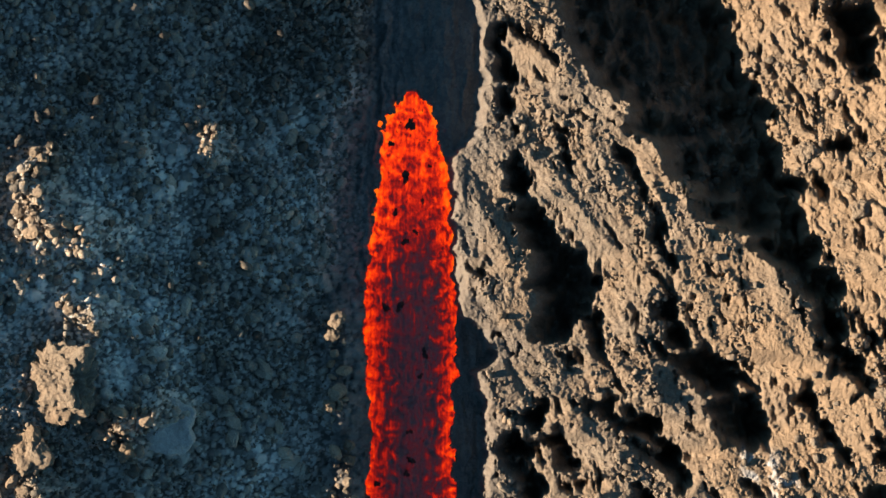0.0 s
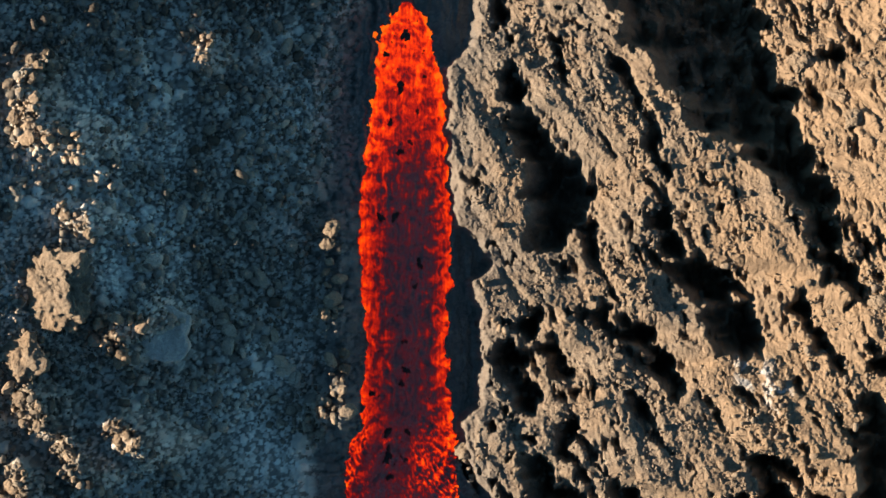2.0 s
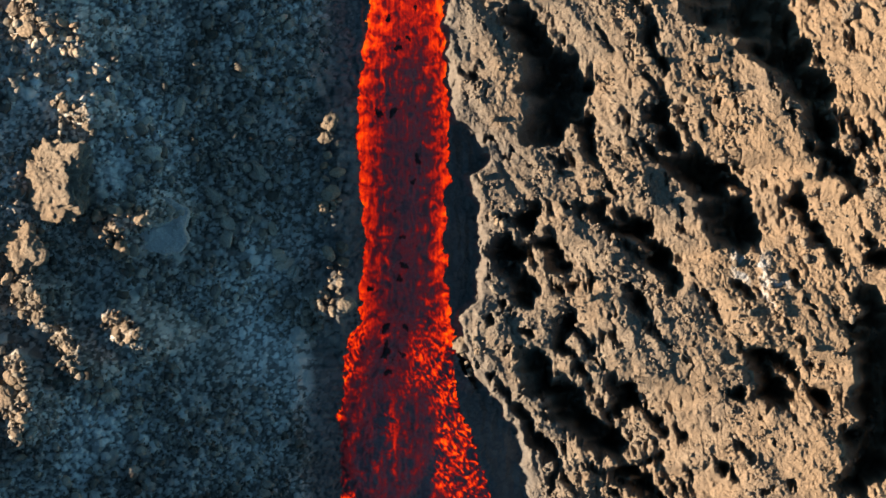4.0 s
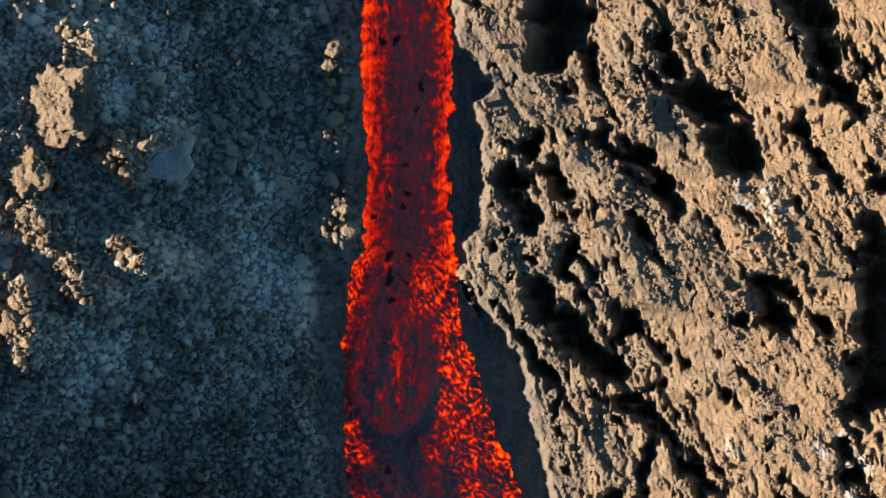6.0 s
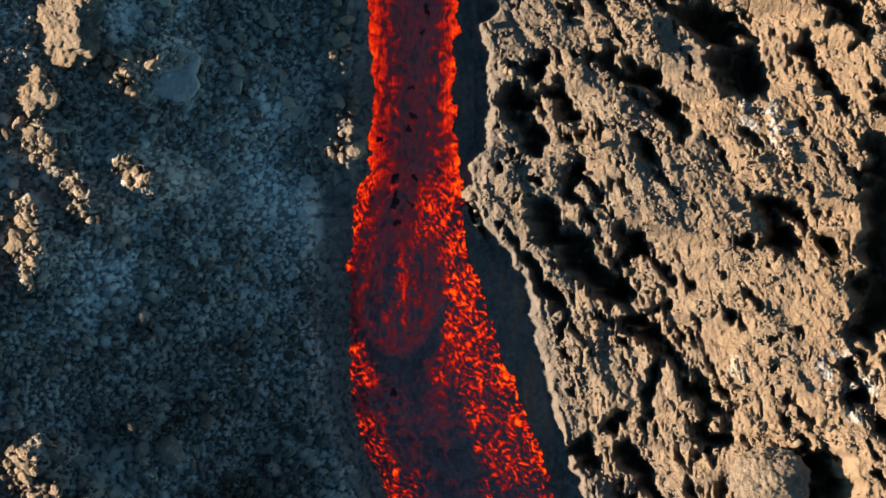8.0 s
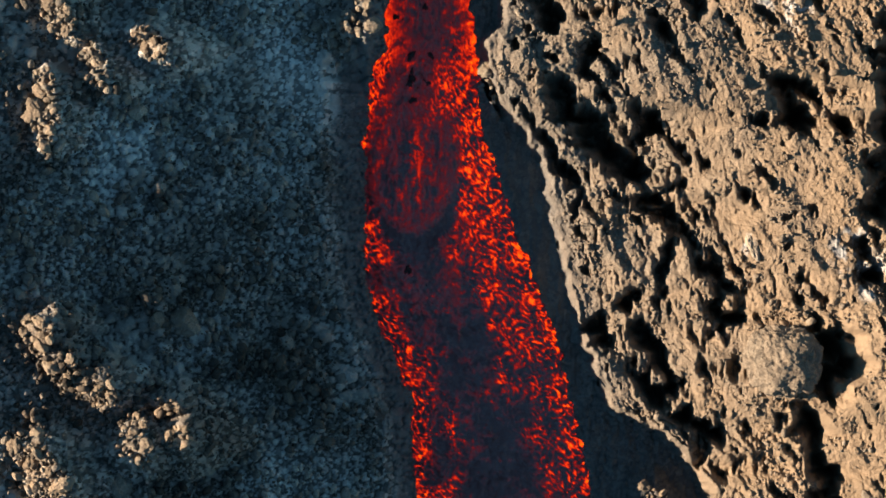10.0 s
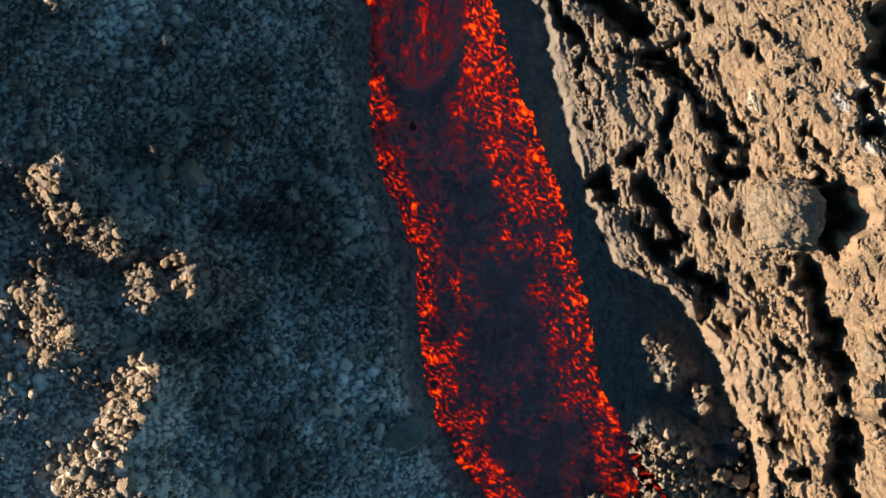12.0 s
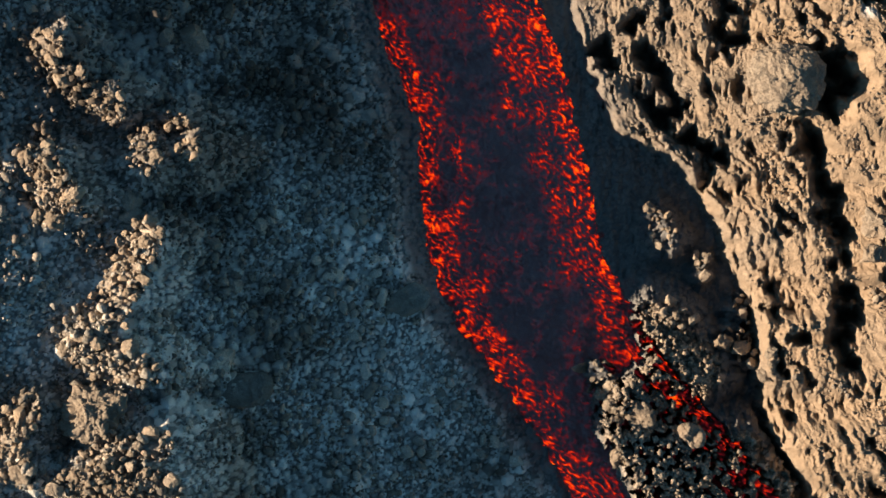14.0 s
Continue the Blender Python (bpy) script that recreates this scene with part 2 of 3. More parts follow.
ISLANDS = [
    [(6.75, -40.15, 0.55), (7.0, -40.75, 0.5)],
    [(-4.23, -7.01, 0.23)],
    [(1.94, -13.45, 0.36), (2.21, -14.53, 0.31)],
    [(9.52, -33.05, 0.46), (9.96, -34.01, 0.41)],
    [(11.67, -35.1, 0.28), (11.68, -35.8, 0.23)],
    [(10.17, -37.49, 0.46), (11.15, -38.22, 0.31)],
    [(13.47, -37.1, 0.36), (13.68, -37.83, 0.23)],
    [(13.1, -38.86, 0.56), (14.26, -39.82, 0.61)],
    [(7.2, -41.13, 0.61), (7.48, -42.02, 0.41)],
]
CRUST = [(9.25, -37.84, 0.64), (10.91, -40.29, 1.53), (8.45, -42.49, 1.53), (10.39, -44.4, 2.29), (11.78, -46.59, 2.55), (13.42, -44.4, 1.27), (14.81, -46.32, 1.53)]
# boulders: x, y, radius
SHADED = [(-10.06, 9.3, 1.15), (-10.61, -39.8, 0.92), (-11.95, -25.08, 0.87), (-14.58, -33.23, 0.76), (-14.71, -32.49, 0.71), (-12.33, -4.91, 0.61), (-11.05, 10.42, 0.56), (-12.17, -4.97, 0.56), (-14.12, -15.64, 0.56), (-11.67, 10.46, 0.51), (-11.55, 9.29, 0.51), (-14.72, 9.76, 0.51), (-15.62, 5.81, 0.51), (-8.97, -8.6, 0.51), (-7.51, -5.64, 0.51), (-6.62, -9.38, 0.51), (-13.19, -25.08, 0.51), (-11.31, 8.3, 0.46), (-6.43, -9.78, 0.46), (-9.55, -6.75, 0.46), (-19.49, -36.08, 0.46), (-5.84, -10.28, 0.46), (-13.93, 6.0, 0.41), (-14.03, 5.21, 0.41), (-6.1, -10.15, 0.41), (2.9, -44.6, 0.41), (-4.1, -40.31, 0.41), (-12.78, 10.01, 0.41), (-10.81, 10.01, 0.38), (-10.81, 7.63, 0.38), (-8.15, -5.41, 0.38), (-13.17, -0.66, 0.36), (-7.7, -5.32, 0.36)]
BRIGHT = [(-16.63, -6.09, 1.68), (-17.76, -9.19, 1.17), (-17.66, -11.61, 0.61), (15.29, -26.81, 1.78), (19.63, -33.46, 0.89), (-16.31, -42.16, 1.48), (-15.08, -41.59, 0.56), (20.17, -6.76, 0.46), (12.17, 0.47, 0.41), (18.7, 2.63, 0.56), (19.21, 1.61, 0.51), (17.4, 7.21, 0.36), (16.89, 4.16, 0.76), (18.06, -35.69, 0.36), (3.01, 9.8, 0.26), (19.11, 1.55, 0.51), (8.59, 6.16, 0.38), (20.15, -6.68, 0.46), (-19.3, -43.83, 0.51), (-17.21, -39.42, 0.46), (19.24, -34.77, 0.56)]
SULPHUR = [(14.71, -9.94, 1.02), (15.74, -10.97, 0.89), (18.3, -21.49, 1.15), (19.1, -22.77, 1.27), (13.62, -21.27, 0.46)]
SLABS = [(-11.85, -8.15, 1.75, 1.4), (-2.19, -36.93, 1.02, 0.87), (-9.33, -41.25, 1.48, 1.22)]
PALE = (13.85, -21.42)
FINES = (-7.7, -13.94)
RAFTS = [(-1.24, 3.11, 0.33), (-1.71, 1.49, 0.23), (-1.27, 0.14, 0.28), (-2.15, -2.88, 0.28), (-1.5, -2.8, 0.26), (-0.37, -4.99, 0.26), (-1.01, 5.48, 0.33), (-1.91, 4.61, 0.23), (-0.8, 0.58, 0.18), (-0.55, -5.99, 0.2), (-1.07, -8.55, 0.23), (-0.99, -9.91, 0.26), (-1.84, -12.72, 0.28), (-1.79, -13.67, 0.31), (-1.19, -10.47, 0.2), (-2.57, -10.96, 0.23), (-0.93, -12.72, 0.2), (-1.89, -13.98, 0.31), (-1.75, -14.8, 0.28), (-1.1, -13.98, 0.23), (-0.71, -18.07, 0.28), (-0.32, -19.71, 0.28), (-1.91, -22.7, 0.26), (-0.15, 3.59, 0.15), (-0.46, 1.98, 0.15)]

# ---------------------------------------------------------------- noise on arrays
rng = np.random.default_rng(7)
ANGLE = rng.random((256, 256)) * 2 * np.pi
GX, GY = np.cos(ANGLE), np.sin(ANGLE)
JX, JY, JR = rng.random((256, 256)), rng.random((256, 256)), rng.random((256, 256))


def perlin(x, y, seed=0):
    x, y = x + 37.3 * seed, y + 91.7 * seed
    xi, yi = np.floor(x).astype(int), np.floor(y).astype(int)
    fx, fy = x - xi, y - yi
    u, v = fx * fx * fx * (fx * (fx * 6 - 15) + 10), fy * fy * fy * (fy * (fy * 6 - 15) + 10)

    def corner(dx, dy):
        a, b = (xi + dx) & 255, (yi + dy) & 255
        return GX[a, b] * (fx - dx) + GY[a, b] * (fy - dy)

    low = corner(0, 0) * (1 - u) + corner(1, 0) * u
    high = corner(0, 1) * (1 - u) + corner(1, 1) * u
    return (low * (1 - v) + high * v) * 1.5


def fbm(x, y, octaves, seed=0, gain=0.5):
    total, size = 0.0, 1.0
    for k in range(octaves):
        total = total + size * perlin(x * 2 ** k, y * 2 ** k, seed + k)
        size *= gain
    return total


def stones(x, y, size, seed=0, least=0.28, spread=0.34, toned=False):
    """Heights of a packed layer of rounded stones about so large."""
    x, y = x / size + 17.1 * seed, y / size + 53.9 * seed
    xi, yi = np.floor(x).astype(int), np.floor(y).astype(int)
    best, tone = np.zeros_like(x), np.full_like(x, 0.25)
    for dx in (-1, 0, 1):
        for dy in (-1, 0, 1):
            a, b = (xi + dx) & 255, (yi + dy) & 255
            r = least + spread * JR[a, b]
            d2 = (x - xi - dx - JX[a, b]) ** 2 + (y - yi - dy - JY[a, b]) ** 2
            here = np.sqrt(np.maximum(r * r - d2, 0)) * (0.75 + 0.5 * JR[b, a])
            tone = np.where(here > best, JR[b, (a + 90) & 255], tone)
            best = np.maximum(best, here)
    if toned:
        return best * size, tone
    return best * size


def step(a, b, x):
    t = np.clip((x - a) / (b - a), 0, 1)
    return t * t * (3 - 2 * t)


def across(edge, y):
    e = np.array(edge)[::-1]
    return np.interp(y, e[:, 1], e[:, 0])


def chain(x, y, line):
    """Distance beyond the rim of a chain of round spots."""
    best = np.full_like(x, 99.0)
    for (ax, ay, ar), (bx, by, br) in zip(line, line[1:] or line):
        lx, ly = bx - ax, by - ay
        t = np.clip(((x - ax) * lx + (y - ay) * ly) / max(lx * lx + ly * ly, 1e-6), 0, 1)
        best = np.minimum(best, np.hypot(x - ax - t * lx, y - ay - t * ly) - ar - t * (br - ar))
    return best


# ---------------------------------------------------------------- the ground's height
SLOPE = math.tan(radians(SUN_ELEVATION))


def shade_line(x, y):
    """The height up to which the near levee's crest shades the slope."""
    return 0.50 - 0.50 * step(-8.5, -12, y) + 0.25 * step(-28, -31, y) * step(-42, -36, y) - 0.35 * step(-36.5, -41, y) - SLOPE * (x + 4)


def lava_level(y):
    return -1.9 - 2.5 * step(2, -44, y)


def carve(plain, shaded, edge, steep, bed, x):
    """Lowers the plain where shaded is set, so far that the low sun from the x side cannot reach it, and lets it rise again behind."""
    out = plain.copy()
    rim = np.minimum(plain[:, 0], edge[:, 0])
    run = np.zeros(len(plain))
    for j in range(1, plain.shape[1]):
        dx = np.minimum(x[:, j] - x[:, j - 1], 1.0)
        dip = shaded[:, j]
        line = np.where(edge[:, j] < 90, edge[:, j], rim - SLOPE * dx)
        run = np.where(dip, run + dx, 0)
        rim = np.where(dip, line, np.minimum(plain[:, j], rim + steep[:, j] * dx))
        soft = np.pad(rim, 1, "edge")
        rim = np.where(edge[:, j] < 90, rim, 0.2 * soft[:-2] + 0.6 * rim + 0.2 * soft[2:])
        out[:, j] = np.where(dip, rim - 0.12 - np.where(edge[:, j] < 90, 0.1, np.minimum(3.5 * run, 4.5) * bed[:, j]), rim)
    soft = out.copy()
    for k in range(10):
        soft[1:-1] = 0.25 * soft[:-2] + 0.5 * soft[1:-1] + 0.25 * soft[2:]
    return np.where(edge < 90, out, np.where(out < plain - 0.04, np.minimum(soft, plain), out))


def even(values, reach):
    """The highest of the neighbouring rows, smoothed."""
    padded, n = np.pad(values, reach, "edge"), len(values)
    return smoothed(np.max([padded[k:k + n] for k in range(2 * reach + 1)], axis=0), reach)


def smoothed(wide, reach):
    kernel = np.hanning(2 * reach + 3)[1:-1]
    return np.convolve(np.pad(wide, reach, "edge"), kernel / kernel.sum(), "valid")


def stand(z, raised, lumps, sink, x):
    """Lifts the raised places just into the sunlight that skims over all that lies before them. Returns the ground and the edge of the light."""
    z, light = z.copy(), np.zeros_like(z)
    edge, base = z[:, 0].copy(), z[:, 0].copy()
    was, start = np.zeros(len(z), bool), z[:, 0].copy()
    for j in range(1, z.shape[1]):
        dx = np.minimum(x[:, j] - x[:, j - 1], 1.0)
        edge = edge - SLOPE * dx
        light[:, j] = smoothed(edge, 4)
        up = raised[:, j]
        start = np.where(up & ~was, light[:, j] + 0.17, start)
        base = np.where(up, np.where(was, np.minimum(base + 0.40 * dx, start + 0.55), start), -99)
        edge = np.maximum(edge, np.where(up, base, z[:, j]))
        z[:, j] = np.where(up, np.maximum(z[:, j], base + lumps[:, j] - sink[:, j]), z[:, j])
        was = up
    return z, light


def relief(x, y):
    """Ground height, cooled skin and sulphate, for arrays of places."""
    beyond = np.maximum(np.maximum(np.abs(x + 0.3) - 21.2, np.abs(y + 17.35) - 29.3), 0)
    detail = step(2.5, 0.2, beyond)
    wx = x + 0.22 * fbm(x / 0.9, y / 0.9, 3, 3) + 0.05 * perlin(x / 0.16, y / 0.16, 4)
    wy = y + 0.22 * fbm(x / 0.9, y / 0.9, 3, 13) + 0.05 * perlin(x / 0.16, y / 0.16, 14)
    cx = np.clip(x, -24, 24)
    cy = np.clip(y, -50, 13)
    dusk = shade_line(cx, cy)
    left, right, bank = across(LAVA_LEFT, wy), across(LAVA_RIGHT, wy), across(BANK, wy)
    rough = fbm(x / 2.6, y / 2.6, 4, 5)
    # near slope
    size = step(0.0, 0.45, fbm(x / 5, y / 5, 2, 31))
    px, py = x + 0.06 * fbm(x / 0.3, y / 0.3, 2, 3), y + 0.06 * fbm(x / 0.3, y / 0.3, 2, 13)
    (big, tone_a), (mid_size, tone_b), (fine, tone_c) = (stones(px, py, w, k, 0.28, 0.34, True) for w, k in ((0.56, 1), (0.29, 2), (0.19, 3)))
    layers = [(big * 1.15 * size, tone_a), (mid_size * 1.2 * (0.35 + 0.65 * step(-0.3, 0.1, fbm(x / 3.1, y / 3.1, 2, 35))), tone_b), (fine * 1.25, tone_c)]
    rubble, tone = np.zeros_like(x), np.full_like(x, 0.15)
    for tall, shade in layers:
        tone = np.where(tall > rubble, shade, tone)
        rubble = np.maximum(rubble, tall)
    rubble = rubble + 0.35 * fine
    # gaps between stones get the darkest tone: shade put into the colour
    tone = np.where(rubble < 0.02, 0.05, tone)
    rubble = rubble * detail
    fines = step(1.2, 0.4, np.hypot((x - FINES[0]) / 5.0, (y - FINES[1] + 0.25 * (x - FINES[0])) / 2.2) + 0.25 * perlin(x / 1.5, y / 1.5, 33))
    rubble = rubble * (1 - 0.6 * fines)
    margin = np.interp(cx, [-20, -14, -4, 4], [0.60, 0.60, 0.62, 0.64])
    slope = np.maximum(dusk - margin + 0.16 * rough, lava_level(cy) + 0.2) + rubble - 0.15
    crest = shade_line(np.clip(x, -40, 24), cy) - 0.50 + 0.40 * step(-15, -18, y) * step(-26, -23, y) + 0.25 * step(4.5, 7, y) + 0.06 * perlin(y / 0.7, x / 3, 26) - 0.35 * np.maximum(np.abs(x + 26.3) - 0.6, 0) ** 1.5 + 0.3 * rubble
    slope = np.maximum(slope, crest)
    # channel
    level = lava_level(cy)
    lines = perlin(wx / 0.46, wy / 3.2, 21) * 0.26 + np.abs(perlin(wx / 0.34, wy / 2.2, 24)) * 0.22 + perlin(wx / 0.14, wy / 1.0, 22) * 0.07
    to_left = left - wx
    wall = level - 0.02 + 0.20 * np.maximum(to_left, 0) + lines + 0.10 * step(0, 0.5, to_left)
    wide = 2.6 - 1.1 * step(-10, -22, y) + 0.5 * perlin(x / 2, y / 2, 23)
    z = np.where(to_left > 0, wall + (slope - wall) * step(wide * 0.55, wide, to_left), level - 0.45)
    skin = step(wide * 0.9, wide * 0.5, to_left)
    inner = step(0.0, 0.3, np.minimum(wx - left, right - wx))
    to_bank = wx - bank
    out = wx - right
    bench = np.minimum(level + 0.14 + 0.10 * np.maximum(out, 0), np.maximum(dusk - 0.8, level + 0.14)) + lines * 0.5 + step(-22, -28, y) * 0.5 * rubble
    near_wall = step(2.6, 0.4, to_bank) * step(14, 10, y) * step(-34, -24, y)
    z = np.where(wx > right, bench, z)
    skin = np.where(wx > right, step(0.3, -0.2, to_bank) + 0.5 * near_wall, skin)
    z = z * (1 - inner) + (level - 0.45) * inner
    # roof over the tube from which the lava comes
    roof = step(6.4, 7.0, y + 0.35 * perlin(x / 0.5, y / 0.5, 61)) * step(0.9, -0.4, np.maximum(left - x, x - right) - 0.6)
    z = z + roof * np.maximum(0, level + 0.16 + 0.5 * lines + 0.1 * perlin(x / 1.1, y / 0.8, 62) - z)
    # mounds in the sun
    blocks = stones(px, py, 0.42, 71, 0.30, 0.3) * 0.55 + stones(px, py, 0.22, 72) * 0.6
    raised = np.zeros_like(x, bool)
    ragged = 0.34 * fbm(x / 0.55, y / 0.55, 3, 73)
    for line in LIT_MOUNDS + ISLANDS:
        raised |= chain(wx, wy, line) + ragged < -0.10
    raised &= to_bank < 0
    z, light = stand(z, raised, blocks * 0.9, 0.06 + 0.40 * step(0.10, 0.28, fbm(x / 0.45, y / 0.45, 3, 74)), x)
    gaps = step(0.08, 0.26, fbm(x / 0.45, y / 0.45, 3, 81) + 0.42 * step(9.3, 11.5, x + 0.65 * (y + 42)) - 0.05)
    heaped = chain(wx, wy, CRUST)
    inside = (heaped < 0.4) & (to_bank < -0.2)
    over_light = light.copy()
    for k in range(60):
        over_light[1:-1] = 0.25 * over_light[:-2] + 0.5 * over_light[1:-1] + 0.25 * over_light[2:]
    crown = np.maximum(over_light + 1.30, level + 0.45) + 0.05 * np.clip(x - left - 3.5, 0, 9)
    heap = crown + blocks * 0.55 - (crown - level + 0.6) * gaps - 1.5 * np.maximum(heaped + 0.2, 0)
    z = np.where(inside, np.maximum(z, heap), z)
    skin = skin * step(-0.2, 0.5, heaped)
    # loose slopes round the mounds
    heap = z.copy()
    for k in range(44):
        for shift in ((1, 0), (-1, 0), (0, 1), (0, -1)):
            heap = np.maximum(heap, np.roll(heap, shift, (0, 1)) - 0.05 * (1 + 0.5 * JR[k, 3]))
    z = np.where((to_bank < -0.3) & (np.abs(x) < 22) & (inner == 0), z + step(0.02, 0.45, heap - z) * (np.maximum(z, heap - 0.22 + rubble * 1.1) - z), z)
    tops = z.copy()
    for bx, by, br in BRIGHT:
        if bx < 0:
            tops = np.where(np.hypot(x - bx, y - by) < 0.8 * br, np.maximum(tops, light + 0.60 * br), tops)
    light = np.maximum(light, stand(tops, np.zeros_like(raised), blocks, blocks, x)[1])
    # far bank
    base = 0.58 + 0.21 * (np.clip(x, -4, 24) - 10) + 0.067 * np.clip(y, -34, 3) + 0.14 * rough
    along, over = (wx * 0.56 - wy * 0.83), (wx * 0.83 + wy * 0.56)
    ridges = 0.26 * fbm(over / 1.7, along / 5.5, 3, 41)
    qx, qy = x + 0.10 * fbm(x / 0.35, y / 0.35, 2, 3), y + 0.10 * fbm(x / 0.35, y / 0.35, 2, 13)
    smooth = step(-0.25, 0.20, fbm(over / 2.6, along / 5.0, 3, 51))
    qo, qa = qx * 0.87 + qy * 0.5, (qx * 0.5 - qy * 0.87) * 0.48
    strands = step(6.5, 4.0, to_bank) * step(-10, -13.5, y)
    coarse = step(0.55, -0.25, smooth + 0.20 + 0.5 * fbm(over / 1.1, along / 1.8, 3, 52)) * (1 - 0.8 * strands)
    (clods, _), (lumps, tone_e), (bits, tone_f) = (stones(qo, qa * f, w, k, 0.24, 0.34, True) for f, w, k in ((0.8, 0.55, 16), (1.05, 0.30, 17), (1.6, 0.165, 18)))
    clinker = coarse * (0.40 * clods + 0.85 * lumps + 0.95 * bits) + (1 - coarse) * (0.12 * clods + 0.22 * lumps + 0.50 * bits) + 0.05 * np.abs(perlin(qo / 0.34, qa / 0.34, 8)) + 0.05 * fbm(over / 1.6, along / 3.0, 3, 20)
    tone = np.where(to_bank > 0, 0.30 + 0.12 * tone_e + 0.10 * tone_f, tone)
    clinker = clinker * detail
    flow = (perlin(over / 0.11, along / 0.8, 46) + perlin(over / 0.26, along / 1.7, 45)) * 0.028
    furrow = fbm(over / 0.70, along / 2.6, 4, 48, 0.6) - 0.26 * smooth - 0.25 * near_wall
    pits = perlin(over / 0.27, along / 0.75, 49) + 0.4 * perlin(wx / 0.13, wy / 0.13, 50) - 0.18 * smooth
    cracks = np.abs(fbm(over / 1.3, along / 4.5, 3, 56)) < 0.016 + 0.05 * perlin(x / 1.5, y / 1.5, 57)
    shaded = (furrow > 0.47 - 0.14 * coarse) | (pits > 0.90 - 0.26 * coarse) | cracks
    ribs = perlin(to_bank / 0.85 + 0.7 * perlin(x / 2.5, y / 2.5, 55), wy / 6.5, 53) + 0.30 * fbm(wx / 0.4, wy / 0.8, 3, 54)
    shaded |= (ribs > 0.36 + 0.25 * step(-27, -32, y)) & (to_bank > 0.5) & (to_bank < 6.0) & (y < -12)
    torn_edge = 0.52 * fbm(x / 1.0, y / 1.0, 4, 59, 0.68)
    for line in HOLLOWS_ABOVE + HOLLOWS_MIDDLE + HOLLOWS_BELOW + HOLLOWS_LOWEST:
        shaded |= chain(wx, wy, line) + torn_edge < 0.02
    shaded &= detail > 0.5
    shaded |= to_bank < 0
    lowest = smoothed(even(np.where(to_bank > 0, 99, light).min(1), 14), 70)[:, None]
    plain = np.maximum(base + ridges, lowest + 0.50 + ridges + 0.09 * np.clip(to_bank, 0, 20))
    plain = plain + 0.9 * step(2.3, 3.3, x - 15.2) * step(3.0, 1.6, np.abs(y + 26.8))
    far = carve(plain, shaded, np.where(to_bank < 0.1, light + 0.10, 99), np.where((to_bank < 0.7) | (np.hypot(x - 18.0, (y + 26.8) / 1.6) < 2.0), 1.8, 0.55), 0.75 + 0.35 * fbm(x / 1.1, y / 1.1, 3, 60), x)
    deep = step(0.3, 1.2, plain - far) * step(0.3, 0.8, to_bank)
    far = far + deep * (0.4 * clods + 0.4 * lumps) + strands * (0.16 * perlin(to_bank / 0.42, wy / 3.5, 63) + 0.07 * perlin(to_bank / 0.17, wy / 1.6, 64)) + clinker * (1 - 0.45 * near_wall) + flow * smooth + 0.03 * detail * np.abs(perlin(qx / 0.14, qy / 0.14, 58)) + near_wall * perlin(wx / 0.3, wy / 2.4, 47) * 0.06 - 0.08
    z = z + (far - z) * step(-0.15, 0.35, to_bank)
    # beyond the view the field rolls on
    tone = 0.42 + (tone - 0.42) * detail
    plateau = 0.55 + 0.9 * fbm(x / 9, y / 9, 5, 92, 0.6) * step(0, 9, x - 21)
    z = z + (plateau - z) * step(0.4, 4.0, x - 21.3)
    wild = 0.4 + 1.2 * fbm(x / 40, y / 40, 4, 91) + 0.9 * fbm(x / 9, y / 9, 4, 92, 0.6)
    away = step(-52, -75, y) + step(16, 45, y) + step(27, 60, x) + step(-30, -60, x)
    away = np.clip(away, 0, 1)
    z = z * (1 - away) + (wild - 1.0) * away
    salt = np.zeros_like(x)
    for spot in SULPHUR:
        salt = np.maximum(salt, step(spot[2] * 1.25, spot[2] * 0.3, np.hypot(wx - spot[0], wy - spot[1])))
    salt = salt * step(-0.05, 0.35, fbm(x / 0.7, y / 0.7, 4, 95))
    # haze paling of the near slope, mostly left off the sunlit mounds
    haze_pale = step(0.3, -0.6, x - left) * np.where(raised, 0.15, 1.0)
    return z, np.clip(skin, 0, 1), salt, tone, haze_pale, light


def sheet(name, z, xs, ys, material, **layers):
    """A grid of quads over the axes xs and ys with the heights z and named float layers."""
    gx, gy = np.meshgrid(xs, ys) if np.ndim(xs) == 1 else (xs, ys)
    w, h = gx.shape[1], gx.shape[0]
    mesh = bpy.data.meshes.new(name)
    mesh.vertices.add(w * h)
    mesh.vertices.foreach_set("co", np.stack([gx, gy, z], -1).astype(np.float32).ravel())
    i = (np.arange(h - 1)[:, None] * w + np.arange(w - 1)[None, :]).ravel()
    quads = np.stack([i, i + 1, i + w + 1, i + w], -1).astype(np.int32)
    mesh.loops.add(quads.size)
    mesh.loops.foreach_set("vertex_index", quads.ravel())
    mesh.polygons.add(len(quads))
    mesh.polygons.foreach_set("loop_start", np.arange(0, quads.size, 4, dtype=np.int32))
    mesh.polygons.foreach_set("use_smooth", np.ones(len(quads), dtype=bool))
    mesh.update(calc_edges=True)
    for key, values in layers.items():
        mesh.attributes.new(key, "FLOAT", "POINT").data.foreach_set("value", values.astype(np.float32).ravel())
    mesh.materials.append(material)
    return new(name, mesh)


def axis(inside, reach):
    """The steps inside, and ever longer ones out to reach on both sides."""
    steps = np.cumsum(0.05 * 1.19 ** np.arange(1, 60))
    steps = steps[steps < reach]
    return np.concatenate([inside[0] - steps[::-1], inside, inside[-1] + steps])


